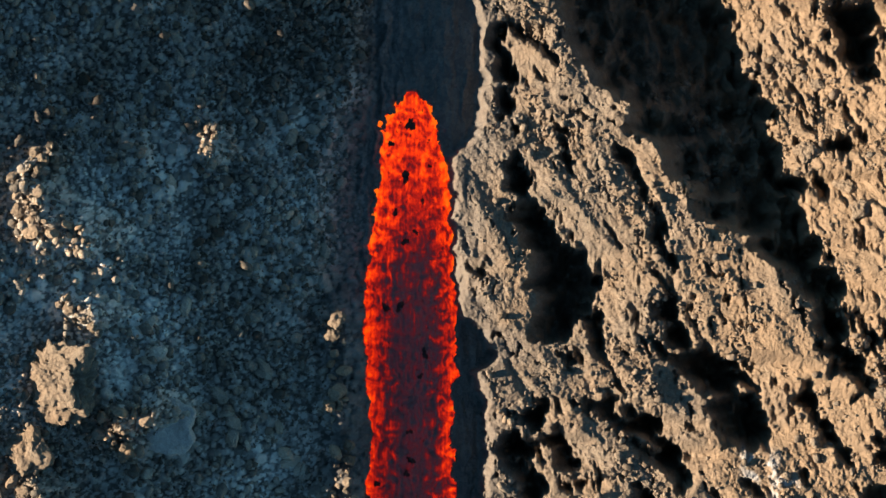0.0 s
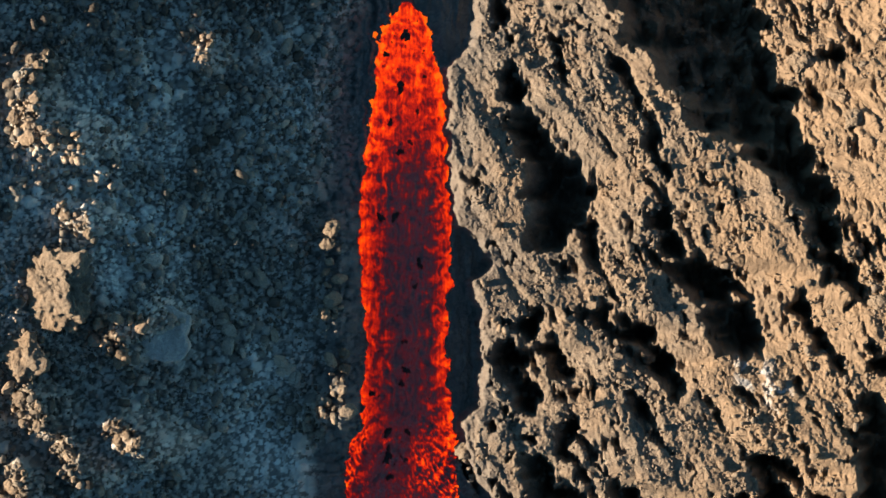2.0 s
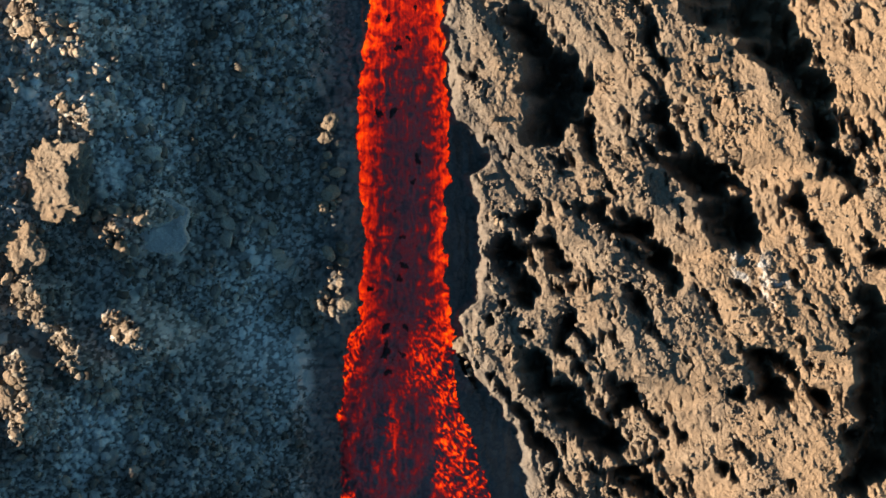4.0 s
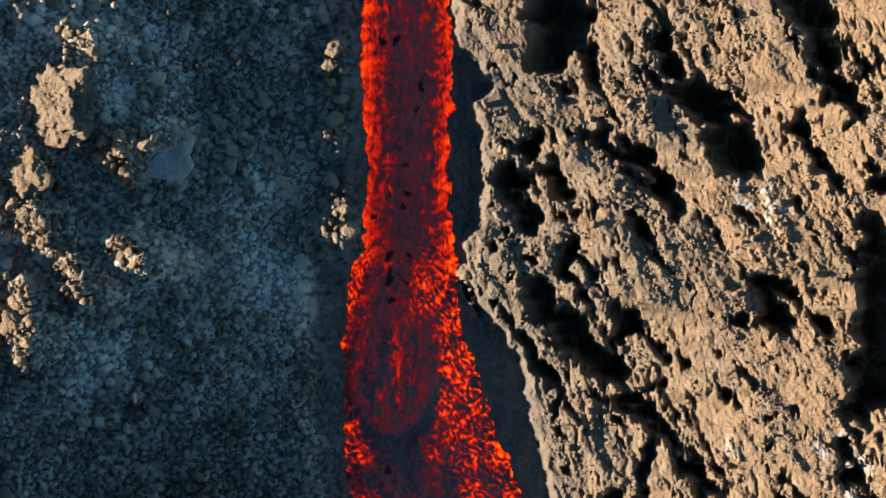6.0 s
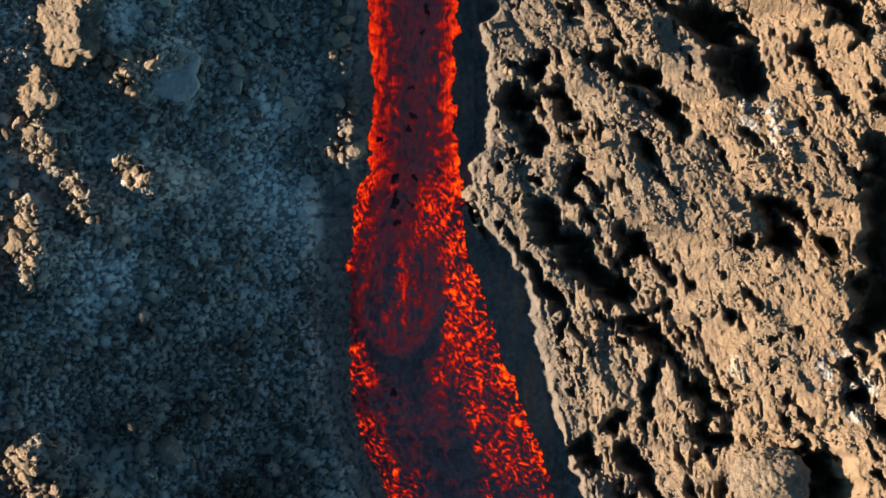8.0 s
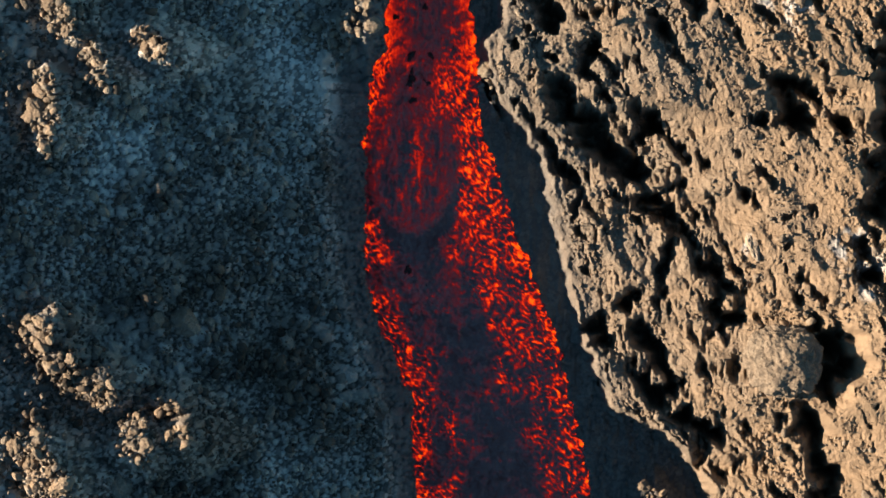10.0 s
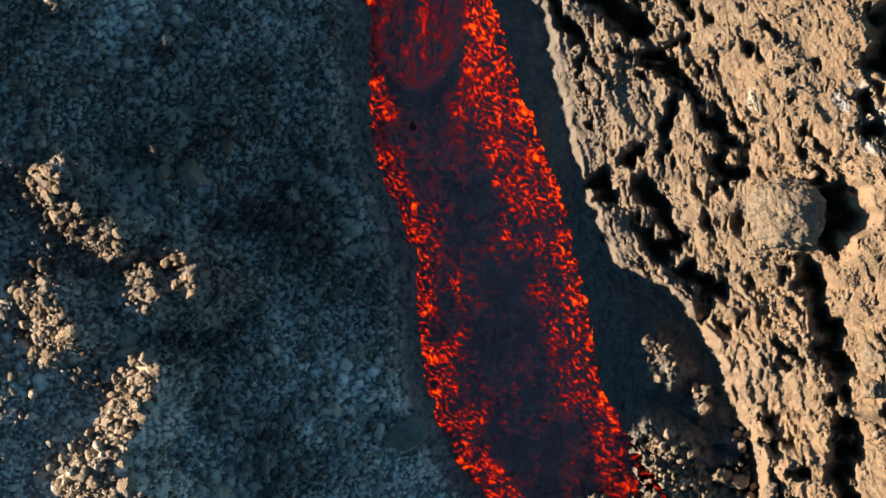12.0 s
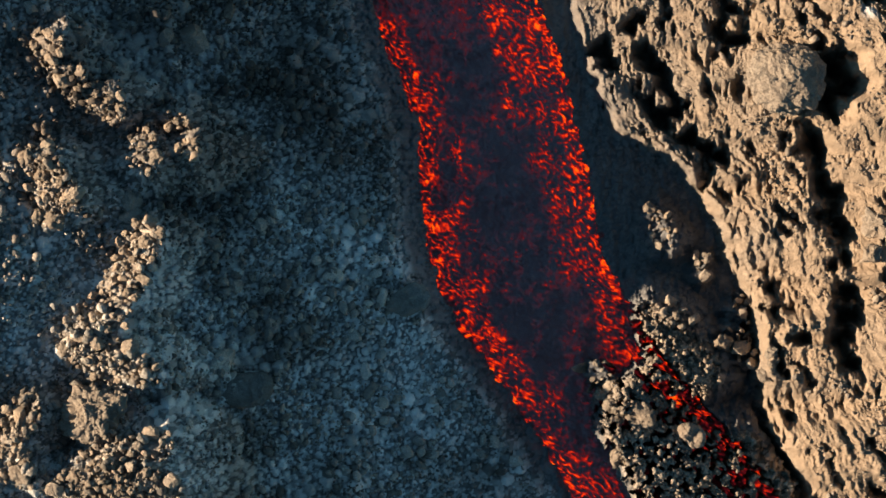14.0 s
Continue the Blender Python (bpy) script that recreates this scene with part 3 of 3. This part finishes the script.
XS = axis(np.concatenate([np.arange(-22.4, -3.2, 0.066), np.arange(-3.2, 20.9, 0.05)]), 900)
YS = axis(np.arange(-46.6, 11.9, 0.05), 900)
GRIDX, GRIDY = np.meshgrid(XS, YS)
HEIGHT, SKIN, SALT, TONE, HAZE_PALE, LIGHT = relief(GRIDX, GRIDY)
ground = tagged(sheet("ground", HEIGHT, XS, YS, BASALT, glaze=SKIN * 0.8, sulphate=SALT, tone=TONE, haze_pale=HAZE_PALE, rust=step(6, 19, GRIDX + 4 * fbm(GRIDX / 3, GRIDY / 3, 3, 97))), "rugged field of grey-brown basalt clinker along a lava channel", "ground", kind="structure")


def light_at(x, y):
    return float(LIGHT[np.searchsorted(YS, y), np.searchsorted(XS, x)])


def ground_at(x, y):
    i = np.clip(np.searchsorted(XS, x), 1, len(XS) - 1)
    j = np.clip(np.searchsorted(YS, y), 1, len(YS) - 1)
    return HEIGHT[j, i]


# ---------------------------------------------------------------- the lava
def lava_river():
    ys = np.arange(7.3, -50.5, -0.07)
    u = np.linspace(0, 1, 130)
    lx, rx = across(LAVA_LEFT, ys) - 0.5, across(LAVA_RIGHT, ys) + 0.5
    x = lx[:, None] + (rx - lx)[:, None] * u[None, :]
    y = np.repeat(ys[:, None], len(u), 1)
    side = np.minimum(x - lx[:, None] - 0.5, rx[:, None] - 0.5 - x)
    wide = (rx - lx - 1.0)[:, None]
    rim = np.exp(-np.maximum(side, 0) / (0.06 * wide + 0.10))
    v = (7.0 - y) / 54.0
    cross = (x - lx[:, None]) / (rx - lx)[:, None]
    wx, wy = x + 0.25 * fbm(x, y, 2, 101), y + 0.25 * fbm(x, y, 2, 102)
    streak = perlin(wx / 0.22, wy / 2.6, 103)
    torn = fbm(wx / 0.5, wy / 0.42, 4, 104, 0.65)
    flecks = fbm((wx + 0.35 * wy) / 0.19, (wy - 0.15 * wx) / 0.22, 4, 105, 0.62) + 0.35 * fbm(x / 1.3, y / 1.3, 2, 109)
    top = step(0.24, 0.02, v)
    low = step(0.30, 0.42, v)
    heat = 0.385 + 0.36 * top * (0.7 + 0.5 * torn) + 0.36 * rim * (0.75 + 0.6 * torn)
    heat += (0.15 * streak + 0.10 * perlin(x / 0.10, y / 1.5, 113)) * (1 - low) + 0.07 * torn
    heat -= 0.25 * step(0.05, 0.17, v) * step(0.72, 0.25, np.abs(cross - 0.52) * 2 + 0.2 * torn)
    bare = step(0.26, 0.62, np.abs(cross - 0.36 - 0.12 * step(-22, -32, y)) * 2 + 0.30 * fbm(x / 1.6, y / 2.8, 3, 106))
    heat = heat * (1 - low) + low * (0.22 - 0.23 * step(0.42, 0.66, v) + 0.05 * np.sin(16 * (y - 0.9 * wide * (cross - 0.42) ** 2 * 4) / wide + 3 * torn) * (1 - bare) + 0.10 * torn + 0.12 * fbm(x / 1.1, y / 2.0, 3, 108) + bare * (0.20 + 0.60 * flecks + 0.22 * fbm(x / 0.9, y / 1.1, 2, 118)) + 0.22 * rim * (0.6 + 1.3 * flecks))
    seams = np.abs(fbm((x - 0.4 * y) / 0.9, y / 1.3, 4, 110, 0.6))
    heat = heat + low * (1 - bare) * (0.38 * step(0.07, 0.0, seams) * step(0.0, 0.35, fbm(x / 1.8, y / 1.8, 2, 111)) + 0.10 * fbm(x / 0.5, y / 0.5, 4, 112, 0.7))
    folds = np.sin(9 * (y - 1.1 * wide * (cross - 0.46) ** 2 * 4) / np.maximum(wide, 4) * 2.4 + 2.5 * torn) * (1 - bare) * low
    # a slow lobe of cooling lava, pushed up and rounded at its front
    far_x, far_y = (x + 1.75) / 2.45, (y + 17.4) / 4.2
    ring = np.hypot(far_x, far_y) + 0.06 * torn
    lobe = step(1.0, 0.8, ring) * step(-14, -17.5, y)
    rays = perlin(np.arctan2(far_x, 1.6 - far_y) * 9 + 0.6 * torn, ring * 2.2, 116) + 0.6 * perlin(x / 0.16, y / 0.6, 117)
    heat = heat * (1 - lobe) + lobe * (0.19 + 0.34 * rays * step(0.95, 0.5, ring) + 0.12 * torn)
    heat -= 0.34 * step(0.16, 0.02, np.abs(ring - 0.98)) * step(-17.5, -19.5, y)
    z = lava_level(y) + 0.30 * lobe * np.sqrt(np.maximum(1 - ring * ring, 0)) + 0.05 * folds + 0.05 * torn + 0.05 * flecks * low + 0.03 * streak + 0.10 * step(0, 0.9, side)
    ob = sheet("lava_flow", z, x, y, LAVA, warmth=np.clip(heat, -0.3, 1.2))
    ob.data.flip_normals()
    return tagged(ob, "glowing orange lava stream with a dark cooling skin in its channel", "lava", kind="structure")


lava = lava_river()


def dark_crust():
    """Black, glassy, freshly cooled lava."""
    n = Nodes("black_crust")
    at = n.node("ShaderNodeNewGeometry").outputs["Position"]
    grain = n.noise(at, 16.0, 5, 0.7)
    n.bump(grain, 0.8, 0.05)
    return n.done(n.mix(grain, (0.02, 0.014, 0.014), (0.07, 0.05, 0.05)), 0.7)


CRUST_SKIN = dark_crust()

# ---------------------------------------------------------------- stones and boulders


def ball(level):
    bm = bmesh.new()
    bmesh.ops.create_icosphere(bm, subdivisions=level, radius=1)
    found = np.array([v.co[:] for v in bm.verts]), np.array([[v.index for v in f.verts] for f in bm.faces])
    bm.free()
    return found



def scatter(name, label, count, pick, small, large, seed, level=2):
    """One mesh of many loose stones; pick() gives the places that may have one."""
    BALL, BALL_FACES = ball(level)
    r = np.random.default_rng(seed)
    x, y = pick(r, count)
    n = len(x)
    size = small * (large / small) ** (r.random(n) ** 2.2)
    axes = r.standard_normal((24, 9, 3))
    axes /= np.linalg.norm(axes, axis=2, keepdims=True)
    cut = np.abs(np.einsum("vk,sak->sva", BALL, axes)) / r.uniform(0.50, 0.92, (24, 1, 9))
    shapes = BALL[None] / np.maximum(1.0, cut.max(2))[:, :, None] * (1 + 0.06 * r.standard_normal((24, len(BALL), 1)))
    kind = r.integers(0, 24, n)
    squash = r.uniform(0.65, 1.15, (n, 1, 3))
    turn = r.random(n) * 6.283
    c, s = np.cos(turn)[:, None], np.sin(turn)[:, None]
    co = shapes[kind] * squash * size[:, None, None]
    gx, gy = co[..., 0] * c - co[..., 1] * s, co[..., 0] * s + co[..., 1] * c
    co = np.stack([gx + x[:, None], gy + y[:, None], co[..., 2] + (ground_at(x, y) + 0.35 * size)[:, None]], -1)
    mesh = bpy.data.meshes.new(name)
    mesh.vertices.add(n * len(BALL))
    mesh.vertices.foreach_set("co", co.astype(np.float32).ravel())
    tri = (BALL_FACES[None] + (np.arange(n) * len(BALL))[:, None, None]).astype(np.int32)
    mesh.loops.add(tri.size)
    mesh.loops.foreach_set("vertex_index", tri.ravel())
    mesh.polygons.add(tri.size // 3)
    mesh.polygons.foreach_set("loop_start", np.arange(0, tri.size, 3, dtype=np.int32))
    mesh.update(calc_edges=True)
    mesh.materials.append(HAZED_STONE if "slope" in name else STONE if "crust" in name else CLINKER)
    return tagged(new(name, mesh), label, "rubble", kind="stuff")


def slope_places(r, count):
    x, y = r.uniform(-21.5, 6, count), r.uniform(-47.5, 13, count)
    keep = (np.hypot((x - FINES[0]) / 5.0, (y - FINES[1] + 0.25 * (x - FINES[0])) / 2.2) > r.uniform(0.5, 1.1, count)) & (x < across(LAVA_LEFT, y) - 1.6) & (fbm(x / 3.0, y / 3.0, 3, 201) > -0.25)
    return x[keep], y[keep]


def bank_places(r, count):
    x, y = r.uniform(1, 22, count), r.uniform(-47.5, 13, count)
    dusty = step(-0.25, 0.20, fbm((x * 0.83 + y * 0.56) / 2.6, (x * 0.56 - y * 0.83) / 5.0, 3, 51))
    keep = (x > across(BANK, y) + 0.7) & (fbm(x / 2.2, y / 2.2, 3, 202) > r.uniform(-0.5, 0.15, count)) & (dusty < r.uniform(0.1, 1.1, count))
    return x[keep], y[keep]


def mound_places(r, count):
    x, y = r.uniform(-21, 14, count), r.uniform(-47, 6, count)
    keep = chain(x, y, CRUST) < 0.05
    return x[keep], y[keep]


scatter("crust_blocks", "tan crust blocks heaped over the cooling lava", 95000, mound_places, 0.06, 0.24, 5, 1)
scatter("slope_rubble", "loose grey basalt stones strewn over the shaded slope", 9000, slope_places, 0.13, 0.38, 1)
scatter("slope_gravel", "small grey basalt stones packed over the shaded slope", 34000, slope_places, 0.07, 0.17, 3, 1)
scatter("bank_rubble", "loose tan basalt clinker on the sunlit ridges", 5200, bank_places, 0.10, 0.30, 2)
scatter("bank_gravel", "small tan basalt fragments on the sunlit ridges", 34000, bank_places, 0.05, 0.13, 4, 1)


def boulder_mesh(seed, level=4):
    """A rough, pitted block about one metre in radius."""
    bm = bmesh.new()
    bmesh.ops.create_icosphere(bm, subdivisions=level, radius=1)
    o = Vector((seed * 7.3, seed * 3.1, seed * 5.7))
    fine = 0.6 if seed == 23 else 1.0
    r = np.random.default_rng(seed)
    planes = [(Vector(a).normalized(), c) for a, c in zip(r.standard_normal((9, 3)).tolist(), r.uniform(0.62, 0.95, 9))]
    for v in bm.verts:
        p = v.co.copy()
        lump = 1 - min(noise.voronoi(p * 1.6 + o)[0][0] * 1.1, 1)
        knob = 1 - min(noise.voronoi(p * 4.2 + o)[0][0] * 1.1, 1)
        k = 0.80 + (0.10 if level > 5 else 0.34) * noise.noise(p * 1.0 + o) + fine * (0.16 * lump + 0.09 * knob + 0.22 * noise.noise(p * 2.4 + o) + 0.13 * noise.noise(p * 6 + o) + 0.08 * noise.noise(p * 14 + o))
        v.co = p * k / (1.0 if seed == 23 else max(1.0, *(abs(p.dot(a)) / c for a, c in planes)))
        v.co.z *= 0.8
    for f in bm.faces:
        f.smooth = True
    mesh = bpy.data.meshes.new("boulder")
    bm.to_mesh(mesh)
    bm.free()
    mesh.materials.append(STONE if level > 4 or seed >= 40 else HAZED_STONE)
    return mesh


def single_stone(seed, level=3):
    """One angular stone with a few flat faces."""
    r = np.random.default_rng(seed)
    co, faces = ball(level)
    axes = r.standard_normal((10, 3))
    axes /= np.linalg.norm(axes, axis=1, keepdims=True)
    if seed >= 200:
        axes[0] = (0.12, 0.1, 0.98)
    cut = np.abs(co @ axes.T) / r.uniform(0.45, 0.88, 10)
    co = co / np.maximum(1, cut.max(1))[:, None] * (1 + 0.035 * r.standard_normal((len(co), 1))) * r.uniform(0.75, 1.15, 3)
    mesh = bpy.data.meshes.new("stone")
    mesh.from_pydata(co.tolist(), [], faces.tolist())
    mesh.materials.append(STONE if seed >= 200 else HAZED_STONE)
    return mesh


BLOCKS = [single_stone(k + 100, 4) for k in range(7)]
ROUGH = [boulder_mesh(k + 10, 5) for k in range(5)]
HUGE, ANGULAR = boulder_mesh(23, 6), boulder_mesh(31, 6)


def boulder(x, y, radius, lift, label, k, tip=0.0):
    ob = new("boulder", ((HUGE if x > 0 else ANGULAR) if radius > 1.4 else ROUGH[k % 5]) if tip else BLOCKS[k % 7])
    ob.location = (x, y, lift)
    ob.rotation_euler = (0.2 * math.sin(k), tip, k * 1.7 if not tip else 0.4 * math.sin(k * 1.9))
    ob.scale = (radius * (1 + 0.15 * math.sin(k * 3.3)), radius * (1 - 0.12 * math.sin(k * 2.7)), radius * (0.75 if tip < -0.3 else 0.9))
    return tagged(ob, label, "boulder", "boulders on the lava field")


for k, (x, y, radius) in enumerate(SHADED):
    lift = min(float(ground_at(x, y)) + 0.15 * radius, light_at(x, y) - 1.05 * radius)
    boulder(x, y, radius, lift, "grey basalt boulder half sunk in shaded rubble", k)
for k, (x, y, radius) in enumerate(BRIGHT):
    lift = float(ground_at(x, y)) + (0.42 if radius > 1.4 else 0.12) * radius
    if x < 0:
        lift = light_at(x - 1.1 * radius, y) - 0.28 * radius
    ob = boulder(x, y, radius, lift, "tan basalt boulder caught by the low sun", k + 3, -0.28 if x < 0 else -0.15 if radius > 1.4 else -0.38)
    if k == 0:
        ob.scale = (radius * 1.5, radius * 1.25, radius * 0.85)
        ob.rotation_euler = (0.1, -0.55, 0.45)


# ---------------------------------------------------------------- slabs and single stones
def slab(x, y, half, deep, thick, lift, material, label, seed):
    """A broken plate of rock with an angular outline, a worn rim and an uneven face."""
    r = random.Random(seed)
    bm = bmesh.new()
    count, rings = 44, 12
    corner = [0.55 + 0.55 * r.random() for _ in range(7)]

    def reach(a):
        f = a / (2 * math.pi) * 7
        i = int(f) % 7
        return (corner[i] * (1 - f % 1) + corner[(i + 1) % 7] * (f % 1)) * (1 + 0.16 * noise.noise((math.cos(a) * 3, math.sin(a) * 3, seed)))

    loops = []
    for ring in range(rings + 2):
        k = min(ring, rings) / rings
        drop = -thick if ring > rings else 0.0
        loop = []
        for n in range(count):
            a = 2 * math.pi * n / count
            d = reach(a) * max(k, 0.02)
            px, py = math.cos(a) * d * half, math.sin(a) * d * deep
            rise = (0.06 * math.sin(9 * math.hypot(px - 0.2, py - 1.1) + 2 * noise.noise((px, py, seed))) if seed > 30 else 0.0) + 0.10 * noise.noise((px * 1.1 + seed, py * 1.1, 0)) + 0.10 * noise.noise((px * 4, py * 4, seed)) + 0.05 * noise.noise((px * 11, py * 11, seed)) - 0.12 * k ** 6
            loop.append(bm.verts.new((px, py, rise + drop)))
        loops.append(loop)
    for low, high in zip(loops, loops[1:]):
        for n in range(count):
            bm.faces.new((low[n], high[n], high[(n + 1) % count], low[(n + 1) % count]))
    bm.faces.new(loops[0][::-1])
    bmesh.ops.recalc_face_normals(bm, faces=bm.faces)
    for f in bm.faces:
        f.smooth = True
    mesh = bpy.data.meshes.new("slab")
    bm.to_mesh(mesh)
    bm.free()
    mesh.materials.append(material)
    ob = new("flat_rock", mesh)
    ob.location = (x, y, lift)
    return tagged(ob, label, "rock", "flat rocks on the lava field")


for k, (x, y, half, deep) in enumerate(SLABS):
    slab(x, y, half, deep, 0.9, min(float(ground_at(x, y)) + 0.55, light_at(x, y) - 0.38), GREY_SLAB if k == 0 else HAZED_STONE, "flat grey basalt slab lying in shaded rubble", k + 1)
for k, (x, y, half, deep) in enumerate(((8.83, -42.60, 0.95, 1.25), (9.53, -45.33, 0.75, 0.85), (11.03, -43.28, 0.55, 0.7), (7.88, -44.37, 0.6, 0.6))):
    plate = slab(x, y, half, deep, 0.5, float(ground_at(x - 0.5, y)) + 0.30, STONE, "ropy tan plate of cooled lava crust", k + 31)
    plate.rotation_euler = (0, -0.22, 0.5 * k)
pale = slab(PALE[0], PALE[1], 0.30, 0.85, 0.4, float(ground_at(*PALE)) + 0.12, PALE_STONE, "smooth pale tan rock slab on the sunlit bank", 9)
pale.rotation_euler = (0, -0.25, 0.25)


SHAPES = [single_stone(k) for k in range(14)]
pick = np.random.default_rng(77)
px, py = slope_places(pick, 900)
for k, (x, y) in enumerate(zip(px[:290], py[:290])):
    ob = new("stone", SHAPES[k % 14])
    size = float(pick.uniform(0.20, 0.42))
    ob.scale = (size, size, size * 0.85)
    ob.rotation_euler = (float(pick.uniform(-0.4, 0.4)), float(pick.uniform(-0.4, 0.4)), float(pick.uniform(0, 6.28)))
    ob.location = (float(x), float(y), min(float(ground_at(x, y)) + 0.25 * size, light_at(x, y) - 1.0 * size))
    tagged(ob, "angular grey basalt stone lying loose on the shaded slope", "stone", "loose stones on the slope")


def joined(name, items, label, category):
    """One mesh out of many placed copies: items are pairs of a mesh and a pose."""
    points, corners, total = [], [], 0
    for mesh, m in items:
        co = np.empty(len(mesh.vertices) * 3, dtype=np.float32)
        mesh.vertices.foreach_get("co", co)
        tri = np.empty(len(mesh.loops), dtype=np.int32)
        mesh.loops.foreach_get("vertex_index", tri)
        m = np.array(m)
        points.append(co.reshape(-1, 3) @ m[:3, :3].T + m[:3, 3])
        corners.append(tri + total)
        total += len(mesh.vertices)
    points, corners = np.concatenate(points), np.concatenate(corners)
    mesh = bpy.data.meshes.new(name)
    mesh.vertices.add(len(points))
    mesh.vertices.foreach_set("co", points.astype(np.float32).ravel())
    mesh.loops.add(len(corners))
    mesh.loops.foreach_set("vertex_index", corners.astype(np.int32))
    mesh.polygons.add(len(corners) // 3)
    mesh.polygons.foreach_set("loop_start", np.arange(0, len(corners), 3, dtype=np.int32))
    mesh.polygons.foreach_set("use_smooth", np.ones(len(corners) // 3, dtype=bool))
    mesh.update(calc_edges=True)
    mesh.materials.append(items[0][0].materials[0])
    return tagged(new(name, mesh), label, category, kind="stuff")


def lit_rocks():
    """Rugged blocks that stand up out of the shaded slope into the low sun."""
    r = np.random.default_rng(31)
    large, little = [single_stone(k + 200, 3) if k % 3 else boulder_mesh(k + 40, 4) for k in range(12)], [single_stone(k + 220) for k in range(12)]
    placed = []
    for line in LIT_MOUNDS + ISLANDS:
        low, high = np.min([(p[0] - p[2], p[1] - p[2]) for p in line], 0), np.max([(p[0] + p[2], p[1] + p[2]) for p in line], 0)
        mine = []
        for _ in range(int(50 + 60 * np.prod(high - low))):
            x, y = r.uniform(low, high)
            inside = -float(chain(np.array([x]), np.array([y]), line)[0])
            if inside < -0.15 * float(r.random()):
                continue
            size = min(0.13 + 0.52 * float(r.random()) ** 1.7, inside + 0.40)
            if all(math.hypot(x - a, y - b) > 0.85 * (size + c) for a, b, c in mine):
                mine.append((x, y, size))
        placed += mine
    placed.sort(key=lambda p: -p[2])
    rest = []
    for k, (x, y, size) in enumerate(placed):
        top = max(light_at(x - size, y) + 0.20 + 0.6 * size, float(ground_at(x, y)) + 0.55 * size)
        tall = max(0.85 * size, (top - float(ground_at(x, y))) * 0.55)
        m = Matrix.Translation((x, y, top - 0.85 * tall)) @ Matrix.Rotation(float(r.uniform(-0.5, -0.08)), 4, "Y") @ Matrix.Rotation(float(r.uniform(-0.35, 0.35)), 4, "X") @ Matrix.Rotation(float(r.uniform(0, 6.28)), 4, "Z") @ Matrix.Diagonal((size * 1.15, size * 1.0, tall, 1))
        if k < 280:
            ob = new("block", large[k % 12])
            ob.matrix_world = m
            tagged(ob, "rugged tan basalt block with its top in the low sun", "rock", "sunlit blocks on the slope")
        else:
            rest.append((little[k % 12], m))
    joined("small_blocks", rest, "small tan basalt blocks with tops in the low sun", "rubble")


lit_rocks()


def raft_mesh(seed):
    """A thin, curled flake of cooled crust."""
    co, faces = ball(3)
    r = np.random.default_rng(seed + 500)
    turn = np.arctan2(co[:, 1], co[:, 0])
    ragged = 1 + 0.30 * np.sin(2 * turn + r.uniform(0, 6)) + 0.22 * np.sin(3 * turn + r.uniform(0, 6)) + 0.15 * np.sin(7 * turn + r.uniform(0, 6))
    co = co * (ragged[:, None] + 0.10 * r.standard_normal((len(co), 1))) * (0.9, r.uniform(0.9, 1.7), 0.35)
    co[:, 2] += 0.25 * (co[:, 0] ** 2 + co[:, 1] ** 2) * r.uniform(-0.3, 0.6)
    mesh = bpy.data.meshes.new("raft")
    mesh.from_pydata(co.tolist(), [], faces.tolist())
    mesh.polygons.foreach_set("use_smooth", np.ones(len(faces), dtype=bool))
    mesh.materials.append(CRUST_SKIN)
    return mesh


def crust_rafts():
    """Flakes of black crust that float on the lava."""
    r = np.random.default_rng(9)
    kinds = [raft_mesh(k) for k in range(8)]
    spots = list(RAFTS)
    while len(spots) < 170:
        y = float(6.2 - 34 * r.random() ** 1.2)
        left, right = float(across(LAVA_LEFT, y)), float(across(LAVA_RIGHT, y))
        x = left + (right - left) * float(r.uniform(0.08, 0.94))
        spots.append((x, y, float(r.uniform(0.03, 0.06))))
    for k, (x, y, size) in enumerate(spots):
        ob = new("crust_raft", kinds[k % 8])
        ob.parent = lava
        ob.scale = (size * 0.55, size * 0.6, size * 0.7)
        ob.rotation_euler = (0, 0, float(r.uniform(-0.5, 0.5)))
        ob.location = (x, y, float(lava_level(np.array(y))) + 0.10)
        tagged(ob, "black flake of cooled crust")


crust_rafts()
